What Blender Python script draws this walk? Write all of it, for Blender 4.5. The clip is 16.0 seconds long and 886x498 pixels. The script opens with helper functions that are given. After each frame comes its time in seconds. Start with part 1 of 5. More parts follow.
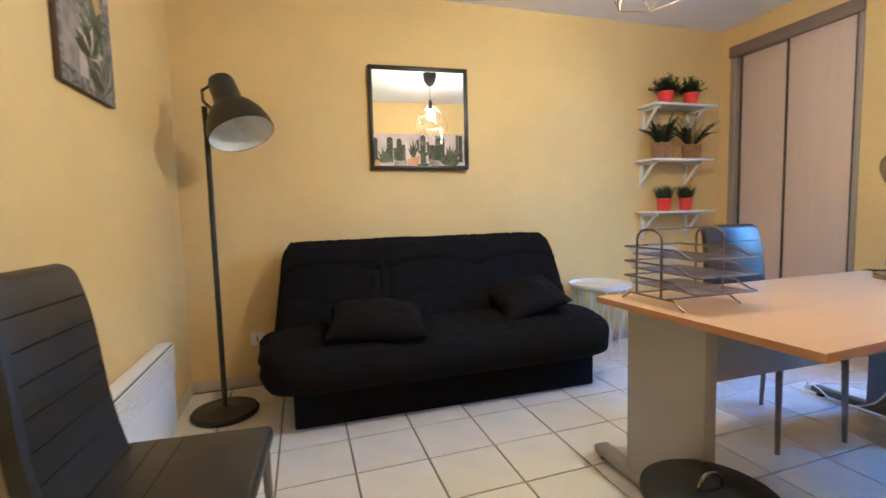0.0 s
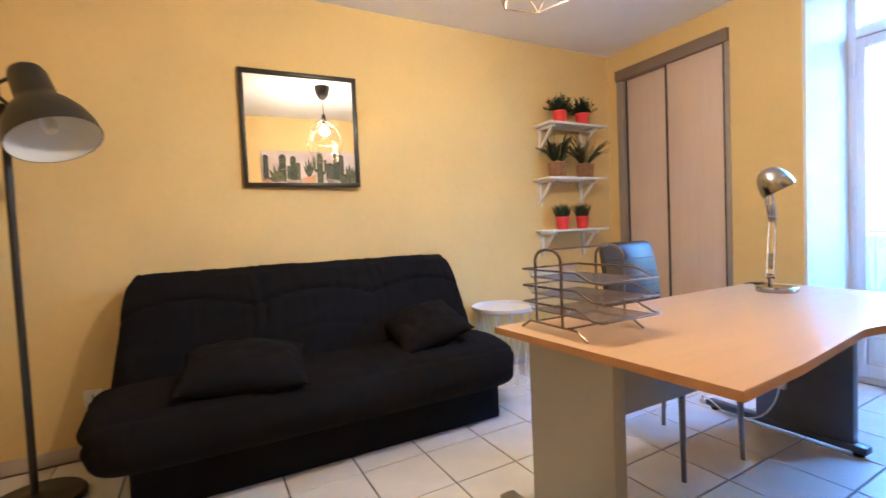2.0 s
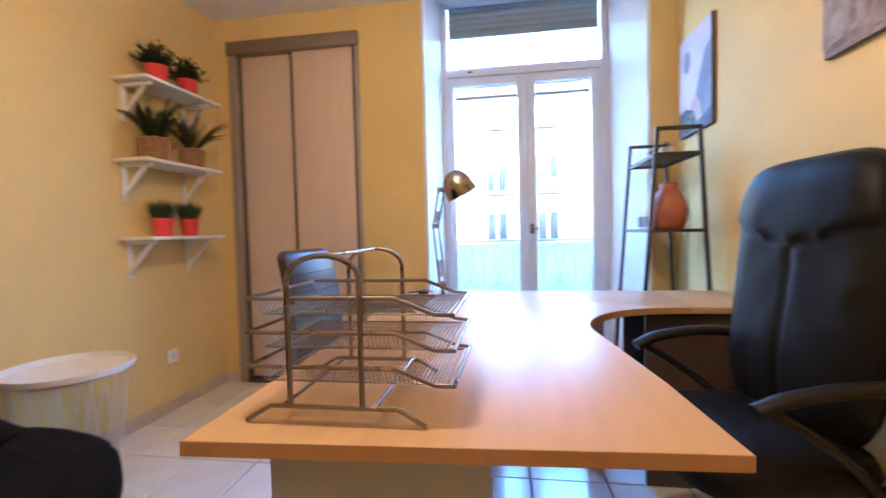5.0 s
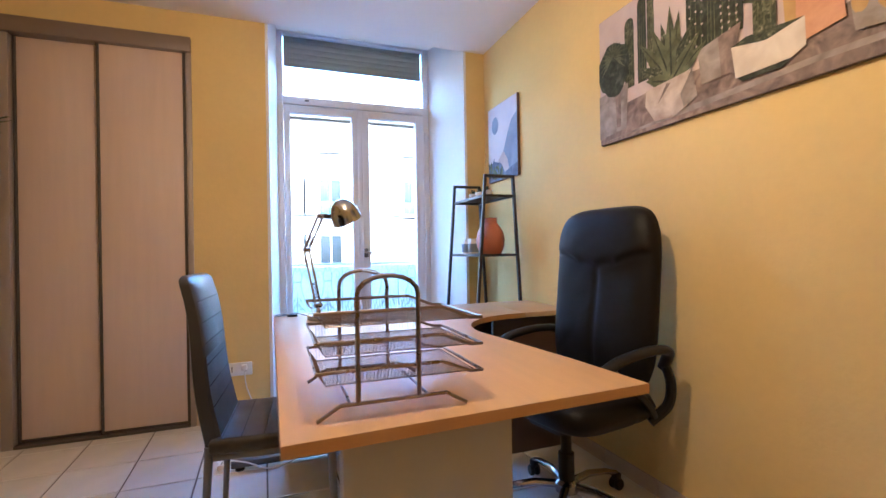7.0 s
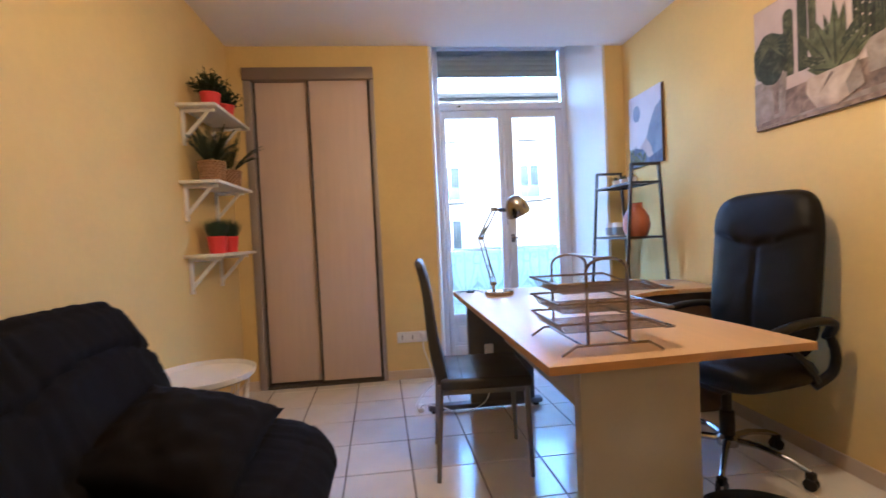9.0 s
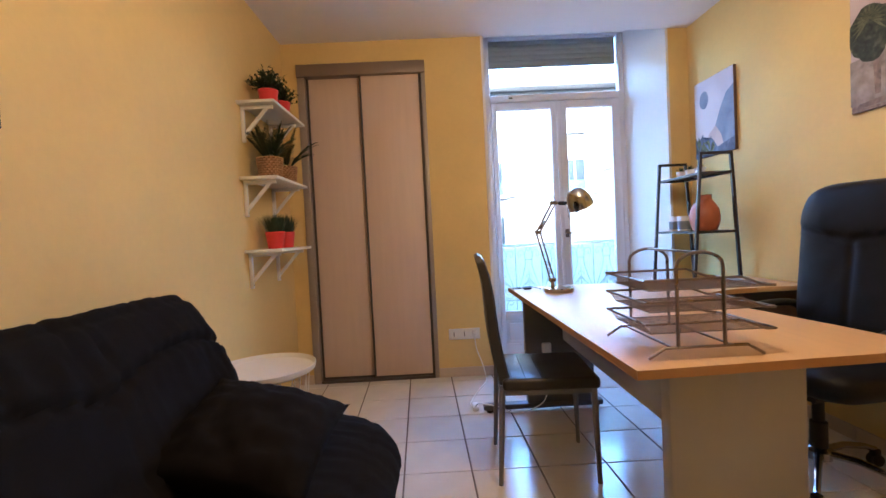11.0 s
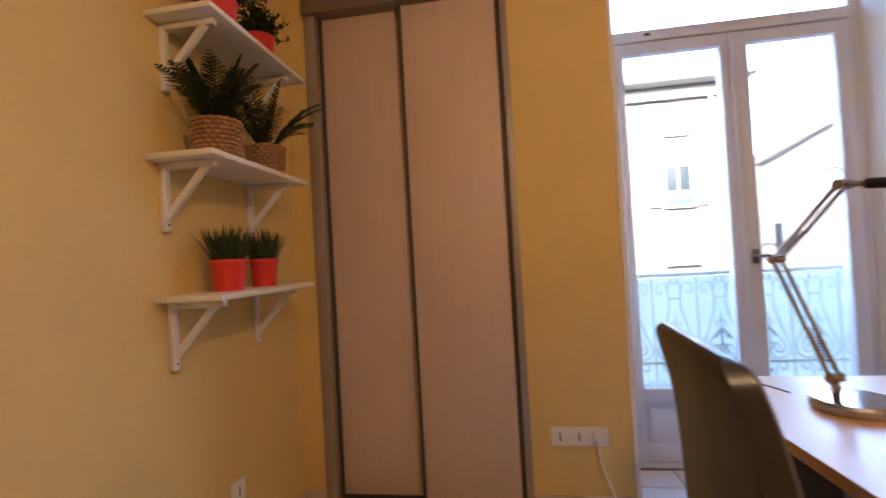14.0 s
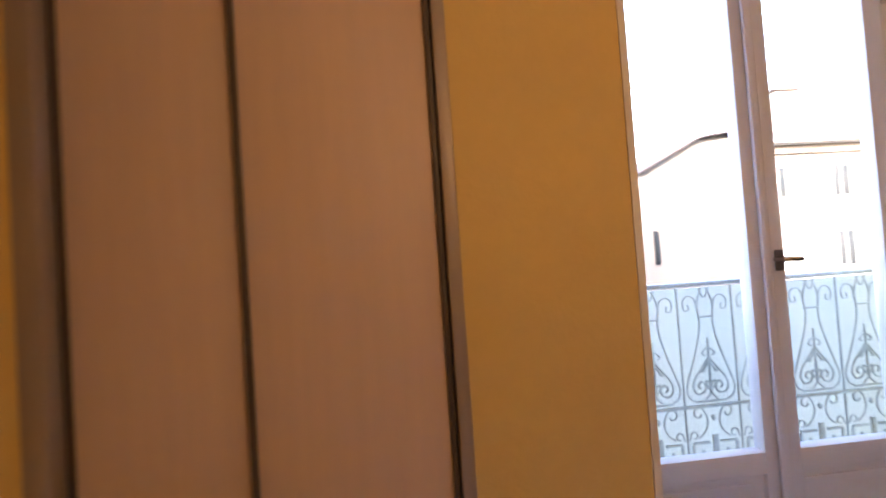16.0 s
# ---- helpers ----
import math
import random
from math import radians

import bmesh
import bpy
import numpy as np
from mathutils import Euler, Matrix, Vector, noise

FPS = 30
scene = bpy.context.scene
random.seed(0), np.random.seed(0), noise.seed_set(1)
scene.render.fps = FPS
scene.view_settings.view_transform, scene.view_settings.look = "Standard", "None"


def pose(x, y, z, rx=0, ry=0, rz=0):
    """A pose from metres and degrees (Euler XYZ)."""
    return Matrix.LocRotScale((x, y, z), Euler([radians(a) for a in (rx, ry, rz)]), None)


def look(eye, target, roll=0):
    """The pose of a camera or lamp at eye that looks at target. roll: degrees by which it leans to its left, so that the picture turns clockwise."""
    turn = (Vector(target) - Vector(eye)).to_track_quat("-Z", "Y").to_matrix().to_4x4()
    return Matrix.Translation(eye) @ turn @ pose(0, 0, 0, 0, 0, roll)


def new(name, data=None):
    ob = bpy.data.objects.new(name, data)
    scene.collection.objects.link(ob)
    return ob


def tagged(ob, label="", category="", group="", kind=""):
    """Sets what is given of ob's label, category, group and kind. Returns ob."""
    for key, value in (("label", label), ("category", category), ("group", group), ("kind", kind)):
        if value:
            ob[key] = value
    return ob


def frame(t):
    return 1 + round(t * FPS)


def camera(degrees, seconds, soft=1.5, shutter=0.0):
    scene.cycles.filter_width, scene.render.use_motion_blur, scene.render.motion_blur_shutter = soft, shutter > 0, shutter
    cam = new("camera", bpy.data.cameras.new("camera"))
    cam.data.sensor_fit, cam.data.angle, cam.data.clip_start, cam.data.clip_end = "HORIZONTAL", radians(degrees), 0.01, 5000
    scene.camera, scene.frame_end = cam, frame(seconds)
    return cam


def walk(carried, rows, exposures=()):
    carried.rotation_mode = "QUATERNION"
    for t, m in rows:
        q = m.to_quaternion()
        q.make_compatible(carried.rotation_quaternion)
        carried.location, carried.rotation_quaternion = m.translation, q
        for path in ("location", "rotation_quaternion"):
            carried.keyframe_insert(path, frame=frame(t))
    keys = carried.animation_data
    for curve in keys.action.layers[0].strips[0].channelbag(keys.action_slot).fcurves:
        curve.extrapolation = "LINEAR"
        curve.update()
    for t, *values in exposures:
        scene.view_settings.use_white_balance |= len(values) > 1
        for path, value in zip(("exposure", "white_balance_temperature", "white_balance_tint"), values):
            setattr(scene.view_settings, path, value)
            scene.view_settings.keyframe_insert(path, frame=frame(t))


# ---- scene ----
cam = camera(88.5, 16.0, shutter=0.5)
PATH = [
    (0, (0.218, 0.343, 1.108), (0.802, 2.248, 0.944), -1.5),
    (0.5, (0.254, 0.404, 1.104), (0.954, 2.273, 0.96), -1.5),
    (1, (0.337, 0.46, 1.111), (1.066, 2.32, 1.011), -2.1),
    (1.5, (0.4, 0.525, 1.103), (1.204, 2.355, 1.046), -2.5),
    (2, (0.436, 0.565, 1.102), (1.375, 2.329, 1.019), -2.5),
    (2.5, (0.469, 0.647, 1.079), (1.6, 2.293, 0.972), -2.4),
    (3, (0.495, 0.76, 1.072), (1.842, 2.235, 0.969), -1.9),
    (3.5, (0.499, 0.893, 1.074), (2.012, 2.197, 0.971), -1.7),
    (4, (0.574, 1.05, 1.055), (2.223, 2.179, 0.981), -1.9),
    (4.5, (0.682, 1.209, 1.057), (2.5, 2.042, 1.004), -2.0),
    (5, (0.743, 1.416, 1.058), (2.717, 1.726, 0.979), -1.4),
    (7.5, (0.449, 2.077, 1.086), (2.315, 1.357, 1.078), -1.2),
    (8, (0.352, 2.23, 1.123), (2.22, 1.516, 1.065), -1.4),
    (8.5, (0.267, 2.275, 1.094), (2.211, 1.805, 1.051), -2.0),
    (9, (0.191, 2.332, 1.109), (2.179, 2.12, 1.05), -2.7),
    (9.5, (0.14, 2.36, 1.105), (2.137, 2.284, 1.035), -2.9),
    (12, (0.571, 2.439, 1.101), (2.57, 2.442, 1.04), -2.8),
    (12.5, (0.806, 2.389, 1.094), (2.8, 2.523, 1.027), -3.0),
    (13, (1.067, 2.375, 1.094), (3.052, 2.608, 1.057), -3.3),
    (13.5, (1.433, 2.42, 1.102), (3.426, 2.59, 1.129), -3.5),
    (14, (1.686, 2.473, 1.134), (3.664, 2.765, 1.174), -3.2),
    (14.5, (1.909, 2.455, 1.134), (3.835, 2.989, 1.197), -2.9),
    (15, (2.18, 2.569, 1.15), (4.15, 2.913, 1.199), -2.9),
    (15.5, (2.405, 2.597, 1.13), (4.401, 2.694, 1.221), -3.1),
    (16, (2.681, 2.573, 1.133), (4.671, 2.379, 1.186), -3.9),
]
walk(cam, [(t, look(eye, target, roll)) for t, eye, target, roll in PATH], exposures=[(0, 5.85, 3780, -1), (1.0, 5.91, 4030, 1), (2.0, 6.01, 4130, 4), (5, 5.65, 4480, 8), (9, 5.3, 4580, 9), (12, 5.27, 4830, 10), (13.5, 5.03, 5330, 14), (14.5, 4.89, 5980, 19), (16, 4.81, 6630, 24)])

# ---- world, sun and exposure ----
world = bpy.data.worlds.new("sky")
scene.world = world
world.use_nodes = True
wn = world.node_tree.nodes
sky = wn.new("ShaderNodeTexSky")
sky.sky_type, sky.sun_disc = "NISHITA", False
sky.sun_elevation, sky.sun_rotation = radians(31), radians(287)
sky.air_density, sky.dust_density, sky.ozone_density = 1.0, 4.0, 1.0
world.node_tree.links.new(sky.outputs[0], wn["Background"].inputs[0])
wn["Background"].inputs[1].default_value = 0.15
sun = new("sun", bpy.data.lights.new("sun", "SUN"))
sun.data.energy, sun.data.angle, sun.data.color = 0.5, radians(14), (1.0, 0.96, 0.9)
sun.matrix_world = look((-10, 6, 12), (10, 0, 0))
bulb_light = new("bulb_light", bpy.data.lights.new("bulb_light", "POINT"))
bulb_light.data.energy, bulb_light.data.color, bulb_light.data.shadow_soft_size = 1.0, (1.0, 0.60, 0.27), 0.045
bulb_light.location = (1.44, 1.73, 2.145)

# ---- materials ----
MATS = {}


def mat(name, color, rough=0.6, metal=0.0, var=0.12, scale=6.0, bump=0.0, bump_scale=80.0, spec=0.5, coat=0.0, per_object=0.0, trans=0.0, emit=None, stretch=(1, 1, 1)):
    if name in MATS:
        return MATS[name]
    m = bpy.data.materials.new(name)
    m.use_nodes = True
    nt = m.node_tree
    b = nt.nodes["Principled BSDF"]
    link = nt.links.new
    co = nt.nodes.new("ShaderNodeTexCoord")
    mp = nt.nodes.new("ShaderNodeMapping")
    mp.inputs["Scale"].default_value = stretch
    link(co.outputs["Object"], mp.inputs[0])
    n1 = nt.nodes.new("ShaderNodeTexNoise")
    n1.inputs["Scale"].default_value, n1.inputs["Detail"].default_value = scale, 6.0
    n2 = nt.nodes.new("ShaderNodeTexNoise")
    n2.inputs["Scale"].default_value, n2.inputs["Detail"].default_value = scale * 14, 3.0
    link(mp.outputs[0], n1.inputs[0]), link(mp.outputs[0], n2.inputs[0])
    add = nt.nodes.new("ShaderNodeMath")
    add.operation = "MULTIPLY_ADD"
    add.inputs[1].default_value = 0.35
    link(n2.outputs[0], add.inputs[0]), link(n1.outputs[0], add.inputs[2])
    ramp = nt.nodes.new("ShaderNodeMapRange")
    ramp.inputs["From Min"].default_value, ramp.inputs["From Max"].default_value = 0.4, 0.95
    ramp.inputs["To Min"].default_value, ramp.inputs["To Max"].default_value = 1 - var, 1 + var
    link(add.outputs[0], ramp.inputs[0])
    val = ramp.outputs[0]
    if per_object:
        info = nt.nodes.new("ShaderNodeObjectInfo")
        pr = nt.nodes.new("ShaderNodeMapRange")
        pr.inputs["To Min"].default_value, pr.inputs["To Max"].default_value = 1 - per_object, 1 + per_object
        link(info.outputs["Random"], pr.inputs[0])
        mul = nt.nodes.new("ShaderNodeMath")
        mul.operation = "MULTIPLY"
        link(val, mul.inputs[0]), link(pr.outputs[0], mul.inputs[1])
        val = mul.outputs[0]
    vm = nt.nodes.new("ShaderNodeVectorMath")
    vm.operation = "SCALE"
    vm.inputs[0].default_value = color
    link(val, vm.inputs["Scale"])
    link(vm.outputs[0], b.inputs["Base Color"])
    rr = nt.nodes.new("ShaderNodeMapRange")
    rr.inputs["From Min"].default_value, rr.inputs["From Max"].default_value = 0.4, 0.95
    rr.inputs["To Min"].default_value, rr.inputs["To Max"].default_value = max(0.02, rough - 0.06), min(1.0, rough + 0.06)
    link(add.outputs[0], rr.inputs[0]), link(rr.outputs[0], b.inputs["Roughness"])
    b.inputs["Metallic"].default_value = metal
    b.inputs["Specular IOR Level"].default_value = spec
    b.inputs["Coat Weight"].default_value = coat
    b.inputs["Transmission Weight"].default_value = trans
    if emit:
        b.inputs["Emission Color"].default_value, b.inputs["Emission Strength"].default_value = (*emit[0], 1), emit[1]
    if bump:
        nb = nt.nodes.new("ShaderNodeTexNoise")
        nb.inputs["Scale"].default_value, nb.inputs["Detail"].default_value = bump_scale, 4.0
        link(mp.outputs[0], nb.inputs[0])
        bp = nt.nodes.new("ShaderNodeBump")
        bp.inputs["Strength"].default_value, bp.inputs["Distance"].default_value = bump, 0.004
        link(nb.outputs[0], bp.inputs["Height"]), link(bp.outputs[0], b.inputs["Normal"])
    MATS[name] = m
    return m


YELLOW = mat("yellow_wall_paint", (0.715, 0.53, 0.195), 0.75, var=0.06, scale=2.2, bump=0.22, bump_scale=70)
WHITE_WALL = mat("white_reveal_paint", (0.78, 0.77, 0.74), 0.7, var=0.04, scale=3, bump=0.15, bump_scale=60)
CEIL = mat("ceiling_paint", (0.80, 0.77, 0.76), 0.85, var=0.03, scale=2, bump=0.1)
TILE = mat("glazed_floor_tile", (0.75, 0.71, 0.67), 0.15, var=0.06, scale=7, per_object=0.035, bump=0.03, bump_scale=30)
GROUT = mat("grey_grout", (0.15, 0.125, 0.11), 0.9, var=0.2, scale=20)
SKIRT = mat("skirting_tile", (0.56, 0.46, 0.37), 0.35, var=0.08, scale=8, per_object=0.04)
PVC = mat("white_window_paint", (0.68, 0.705, 0.77), 0.4, var=0.04, scale=5, bump=0.05)
SHUT = mat("grey_shutter", (0.33, 0.36, 0.36), 0.5, var=0.06, scale=8)
PANEL = mat("beige_wood_grain_panel", (0.65, 0.505, 0.425), 0.5, var=0.04, scale=5, stretch=(1, 6, 0.5), bump=0.05)
TAUPE = mat("taupe_aluminium", (0.22, 0.17, 0.14), 0.45, metal=0.2, var=0.06)
FRAMEGREY = mat("grey_frame", (0.36, 0.31, 0.28), 0.45, metal=0.3, var=0.05)
DARKTRACK = mat("dark_track", (0.07, 0.055, 0.05), 0.5, var=0.1)
BEECH = mat("beech_laminate", (0.54, 0.345, 0.17), 0.34, var=0.07, scale=3.0, stretch=(0.8, 9, 9), bump=0.03)
BEECH_EDGE = mat("beech_edge", (0.52, 0.275, 0.085), 0.42, var=0.08, scale=3, stretch=(2, 2, 9))
GREYMET = mat("grey_painted_steel", (0.42, 0.40, 0.385), 0.42, var=0.04, scale=6, bump=0.04)
# for small dark metal parts, and for the far desk leg with shade in its colour
DARK_SHADE_STEEL = mat("dark_and_shaded_steel", (0.12, 0.12, 0.13), 0.35, metal=0.4, var=0.08)
DARKWOOD = mat("dark_brown_laminate", (0.06, 0.035, 0.025), 0.45, var=0.15, scale=5, stretch=(1, 1, 6))
FABRIC = mat("black_cotton_fabric", (0.0085, 0.0078, 0.009), 0.95, var=0.25, scale=14, bump=0.5, bump_scale=420, spec=0.1)
CUSHF = mat("black_cushion_fabric", (0.0095, 0.0086, 0.010), 0.95, var=0.25, scale=16, bump=0.5, bump_scale=400, spec=0.1)
BLACKM = mat("matt_black_metal", (0.022, 0.020, 0.019), 0.42, var=0.12, scale=12, bump=0.05)
WHITEIN = mat("white_enamel_inside", (0.8, 0.79, 0.77), 0.4, var=0.03)
BLACKW = mat("black_wood_frame", (0.016, 0.014, 0.013), 0.4, var=0.2, scale=15)
WHITEW = mat("white_painted_wood", (0.78, 0.76, 0.74), 0.45, var=0.04, scale=7, bump=0.05)
RED = mat("red_glazed_pot", (0.72, 0.045, 0.035), 0.35, var=0.06)
GREEN = mat("dark_green_leaf", (0.022, 0.045, 0.016), 0.55, var=0.35, scale=40)
GREEN2 = mat("fern_leaf", (0.028, 0.052, 0.02), 0.5, var=0.4, scale=40)
WICKER = mat("woven_seagrass", (0.36, 0.20, 0.09), 0.8, var=0.3, scale=30, bump=0.4, bump_scale=150)
SOIL = mat("dark_soil", (0.03, 0.022, 0.016), 0.95, var=0.3, scale=60, bump=0.5)
CHROME = mat("polished_chrome", (0.40, 0.395, 0.40), 0.14, metal=1.0, var=0.04)
NICKEL = mat("brushed_steel_wire", (0.28, 0.235, 0.19), 0.3, metal=1.0, var=0.08, scale=20)
LEATHER = mat("black_leatherette", (0.006, 0.0055, 0.006), 0.50, var=0.15, scale=10, bump=0.18, bump_scale=260, spec=0.20)
CHAIRL = mat("dark_grey_leatherette", (0.034, 0.031, 0.031), 0.36, var=0.1, scale=9, bump=0.12, bump_scale=240)
PLASTIC = mat("black_plastic", (0.011, 0.011, 0.012), 0.45, var=0.1, bump=0.05, spec=0.3)
CHLEG = mat("grey_steel_leg", (0.22, 0.21, 0.20), 0.35, metal=0.6, var=0.06)
RADW = mat("white_radiator_enamel", (0.80, 0.79, 0.78), 0.35, var=0.03)
TERRA = mat("terracotta_glaze", (0.36, 0.115, 0.055), 0.5, var=0.12, scale=10, bump=0.1)
PLUGW = mat("white_plastic", (0.78, 0.77, 0.75), 0.4, var=0.03)
CUPW = mat("white_ceramic", (0.74, 0.74, 0.76), 0.3, var=0.04)
CUPB = mat("blue_grey_ceramic", (0.22, 0.27, 0.34), 0.35, var=0.05)
IRON = mat("aged_light_iron", (0.42, 0.47, 0.455), 0.7, var=0.25, scale=25, bump=0.2)
SCREEN = mat("frosted_balcony_screen", (0.62, 0.63, 0.58), 0.75, var=0.1, scale=2.5)
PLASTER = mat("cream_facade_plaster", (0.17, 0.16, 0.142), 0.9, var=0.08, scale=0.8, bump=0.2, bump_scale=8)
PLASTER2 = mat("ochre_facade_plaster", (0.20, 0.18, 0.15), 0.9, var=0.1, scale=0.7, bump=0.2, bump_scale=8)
ROOFT = mat("brown_roof_tiles", (0.062, 0.047, 0.043), 0.85, var=0.25, scale=3, stretch=(1, 6, 1), bump=0.3, bump_scale=12)
WINDARK = mat("dark_window_glass", (0.02, 0.025, 0.027), 0.5, var=0.1, spec=0.15)
SHUTW = mat("pale_shutter_paint", (0.32, 0.32, 0.30), 0.7, var=0.06)
SHUTG = mat("green_blind", (0.035, 0.095, 0.08), 0.7, var=0.08)
ASPHALT = mat("asphalt", (0.05, 0.05, 0.052), 0.9, var=0.2, scale=4, bump=0.3)
CONC = mat("concrete_slab", (0.36, 0.35, 0.33), 0.85, var=0.12, scale=5, bump=0.2)
MESHM = mat("steel_mesh", (0.30, 0.25, 0.21), 0.4, metal=0.9, var=0.08)
CANVAS_E = mat("canvas_edge", (0.10, 0.07, 0.055), 0.8, var=0.15)
BULBG = mat("glowing_bulb", (1.0, 0.8, 0.5), 0.3, emit=((1.0, 0.62, 0.25), 4.0))
COPPER = mat("brass_wire", (0.34, 0.27, 0.20), 0.3, metal=1.0, var=0.06)


def plain_node_material(name, kind):
    m = bpy.data.materials.new(name)
    m.use_nodes = True
    nt = m.node_tree
    out = nt.nodes["Material Output"]
    nt.nodes.remove(nt.nodes["Principled BSDF"])
    if kind == "mirror":
        g = nt.nodes.new("ShaderNodeBsdfGlossy")
        g.inputs["Color"].default_value, g.inputs["Roughness"].default_value = (0.92, 0.92, 0.91, 1), 0.0
        nt.links.new(g.outputs[0], out.inputs[0])
    else:
        tr, g, mix, fr = (nt.nodes.new(n) for n in ("ShaderNodeBsdfTransparent", "ShaderNodeBsdfGlossy", "ShaderNodeMixShader", "ShaderNodeLayerWeight"))
        tr.inputs[0].default_value = (0.97, 0.985, 0.985, 1)
        g.inputs["Roughness"].default_value = 0.01
        pw = nt.nodes.new("ShaderNodeMath")
        pw.operation = "POWER"
        fr.inputs[0].default_value, pw.inputs[1].default_value = 0.5, 4.0
        ma = nt.nodes.new("ShaderNodeMath")
        ma.operation = "MULTIPLY_ADD"
        ma.inputs[1].default_value, ma.inputs[2].default_value = 0.6, 0.02
        nt.links.new(fr.outputs["Facing"], pw.inputs[0]), nt.links.new(pw.outputs[0], ma.inputs[0])
        nt.links.new(ma.outputs[0], mix.inputs[0]), nt.links.new(tr.outputs[0], mix.inputs[1])
        nt.links.new(g.outputs[0], mix.inputs[2]), nt.links.new(mix.outputs[0], out.inputs[0])
    return m


MIRROR = plain_node_material("silvered_mirror", "mirror")
GLASS = plain_node_material("window_glass", "glass")
nt = SCREEN.node_tree
tl, mx = nt.nodes.new("ShaderNodeBsdfTranslucent"), nt.nodes.new("ShaderNodeMixShader")
tl.inputs[0].default_value, mx.inputs[0].default_value = (0.70, 0.75, 0.71, 1), 0.6
nt.links.new(nt.nodes["Principled BSDF"].outputs[0], mx.inputs[1]), nt.links.new(tl.outputs[0], mx.inputs[2])
nt.links.new(mx.outputs[0], nt.nodes["Material Output"].inputs[0])


# ---- mesh helpers ----
def bm_box(x0, x1, y0, y1, z0, z1, bevel=0.0, seg=2, bm=None):
    bm = bm or bmesh.new()
    r = bmesh.ops.create_cube(bm, size=1)
    for v in r["verts"]:
        v.co = ((x0 + x1) / 2 + v.co.x * (x1 - x0), (y0 + y1) / 2 + v.co.y * (y1 - y0), (z0 + z1) / 2 + v.co.z * (z1 - z0))
    if bevel:
        es = list({e for v in r["verts"] for e in v.link_edges})
        bmesh.ops.bevel(bm, geom=es, offset=bevel, segments=seg, affect="EDGES", profile=0.5)
    return bm


def bm_tube(points, r, sides=8, closed=False, bm=None, r2=None):
    """A round bar along points; r2: radius at the far end."""
    bm = bm or bmesh.new()
    pts = [Vector(p) for p in points]
    n = len(pts)
    rings = []
    up = None
    for i, p in enumerate(pts):
        a = pts[(i - 1) % n] if (closed or i > 0) else p
        b = pts[(i + 1) % n] if (closed or i < n - 1) else p
        d = (b - a).normalized()
        if up is None:
            up = d.orthogonal().normalized()
        up = (up - d * up.dot(d))
        up = up.normalized() if up.length > 1e-6 else d.orthogonal().normalized()
        side = d.cross(up)
        rad = r if r2 is None else r + (r2 - r) * i / max(1, n - 1)
        rings.append([bm.verts.new(p + (up * math.cos(2 * math.pi * k / sides) + side * math.sin(2 * math.pi * k / sides)) * rad) for k in range(sides)])
    for i in range(n if closed else n - 1):
        A, B = rings[i], rings[(i + 1) % n]
        shift = 0
        if closed and i == n - 1:
            shift = min(range(sides), key=lambda s: (A[0].co - B[s].co).length)
        for k in range(sides):
            bm.faces.new((A[k], A[(k + 1) % sides], B[(k + 1 + shift) % sides], B[(k + shift) % sides]))
    if not closed:
        bm.faces.new(rings[0][::-1]), bm.faces.new(rings[-1])
    return bm


def bm_lathe(profile, sides=32, bm=None, at=(0, 0, 0)):
    """profile: (radius, z) from bottom to top, turned about z."""
    bm = bm or bmesh.new()
    o = Vector(at)
    rings = []
    for rr, z in profile:
        if rr < 1e-5:
            rings.append([bm.verts.new(o + Vector((0, 0, z)))])
        else:
            rings.append([bm.verts.new(o + Vector((rr * math.cos(2 * math.pi * k / sides), rr * math.sin(2 * math.pi * k / sides), z))) for k in range(sides)])
    for A, B in zip(rings, rings[1:]):
        for k in range(sides):
            j = (k + 1) % sides
            if len(A) == 1 and len(B) > 1:
                bm.faces.new((A[0], B[j], B[k]))
            elif len(B) == 1 and len(A) > 1:
                bm.faces.new((A[k], A[j], B[0]))
            elif len(A) > 1:
                bm.faces.new((A[k], A[j], B[j], B[k]))
    return bm


def bm_poly(outline, z0, z1, bevel=0.0):
    """A flat slab from a plan outline, counter-clockwise."""
    bm = bmesh.new()
    lo = [bm.verts.new((x, y, z0)) for x, y in outline]
    hi = [bm.verts.new((x, y, z1)) for x, y in outline]
    bm.faces.new(lo[::-1]), bm.faces.new(hi)
    n = len(outline)
    for i in range(n):
        bm.faces.new((lo[i], lo[(i + 1) % n], hi[(i + 1) % n], hi[i]))
    if bevel:
        es = [e for e in bm.edges if abs(e.verts[0].co.z - e.verts[1].co.z) < 1e-6]
        bmesh.ops.bevel(bm, geom=es, offset=bevel, segments=2, affect="EDGES", profile=0.5)
    return bm


def put_mesh(name, bm, material, smooth=35, keep=False):
    me = bpy.data.meshes.new(name)
    bm.normal_update()
    if not keep:
        bmesh.ops.recalc_face_normals(bm, faces=bm.faces)
    for f in bm.faces:
        f.smooth = smooth > 0
    for e in bm.edges:
        if len(e.link_faces) == 2 and e.calc_face_angle(0) > radians(max(smooth, 1)):
            e.smooth = False
    bm.to_mesh(me)
    bm.free()
    me.materials.append(material)
    return me


def part(name, bm, material, parent, label="", smooth=35):
    ob = new(name, put_mesh(name, bm, material, smooth))
    ob.parent = parent
    if parent is not None:
        ob.matrix_parent_inverse = parent.matrix_world.inverted()
    if label:
        tagged(ob, label)
    return ob


def root(name, at, label, category, group="", kind=""):
    ob = new(name)
    ob.empty_display_size = 0.1
    ob.location = at
    ob.matrix_world = Matrix.Translation(at)
    return tagged(ob, label, category, group, kind)


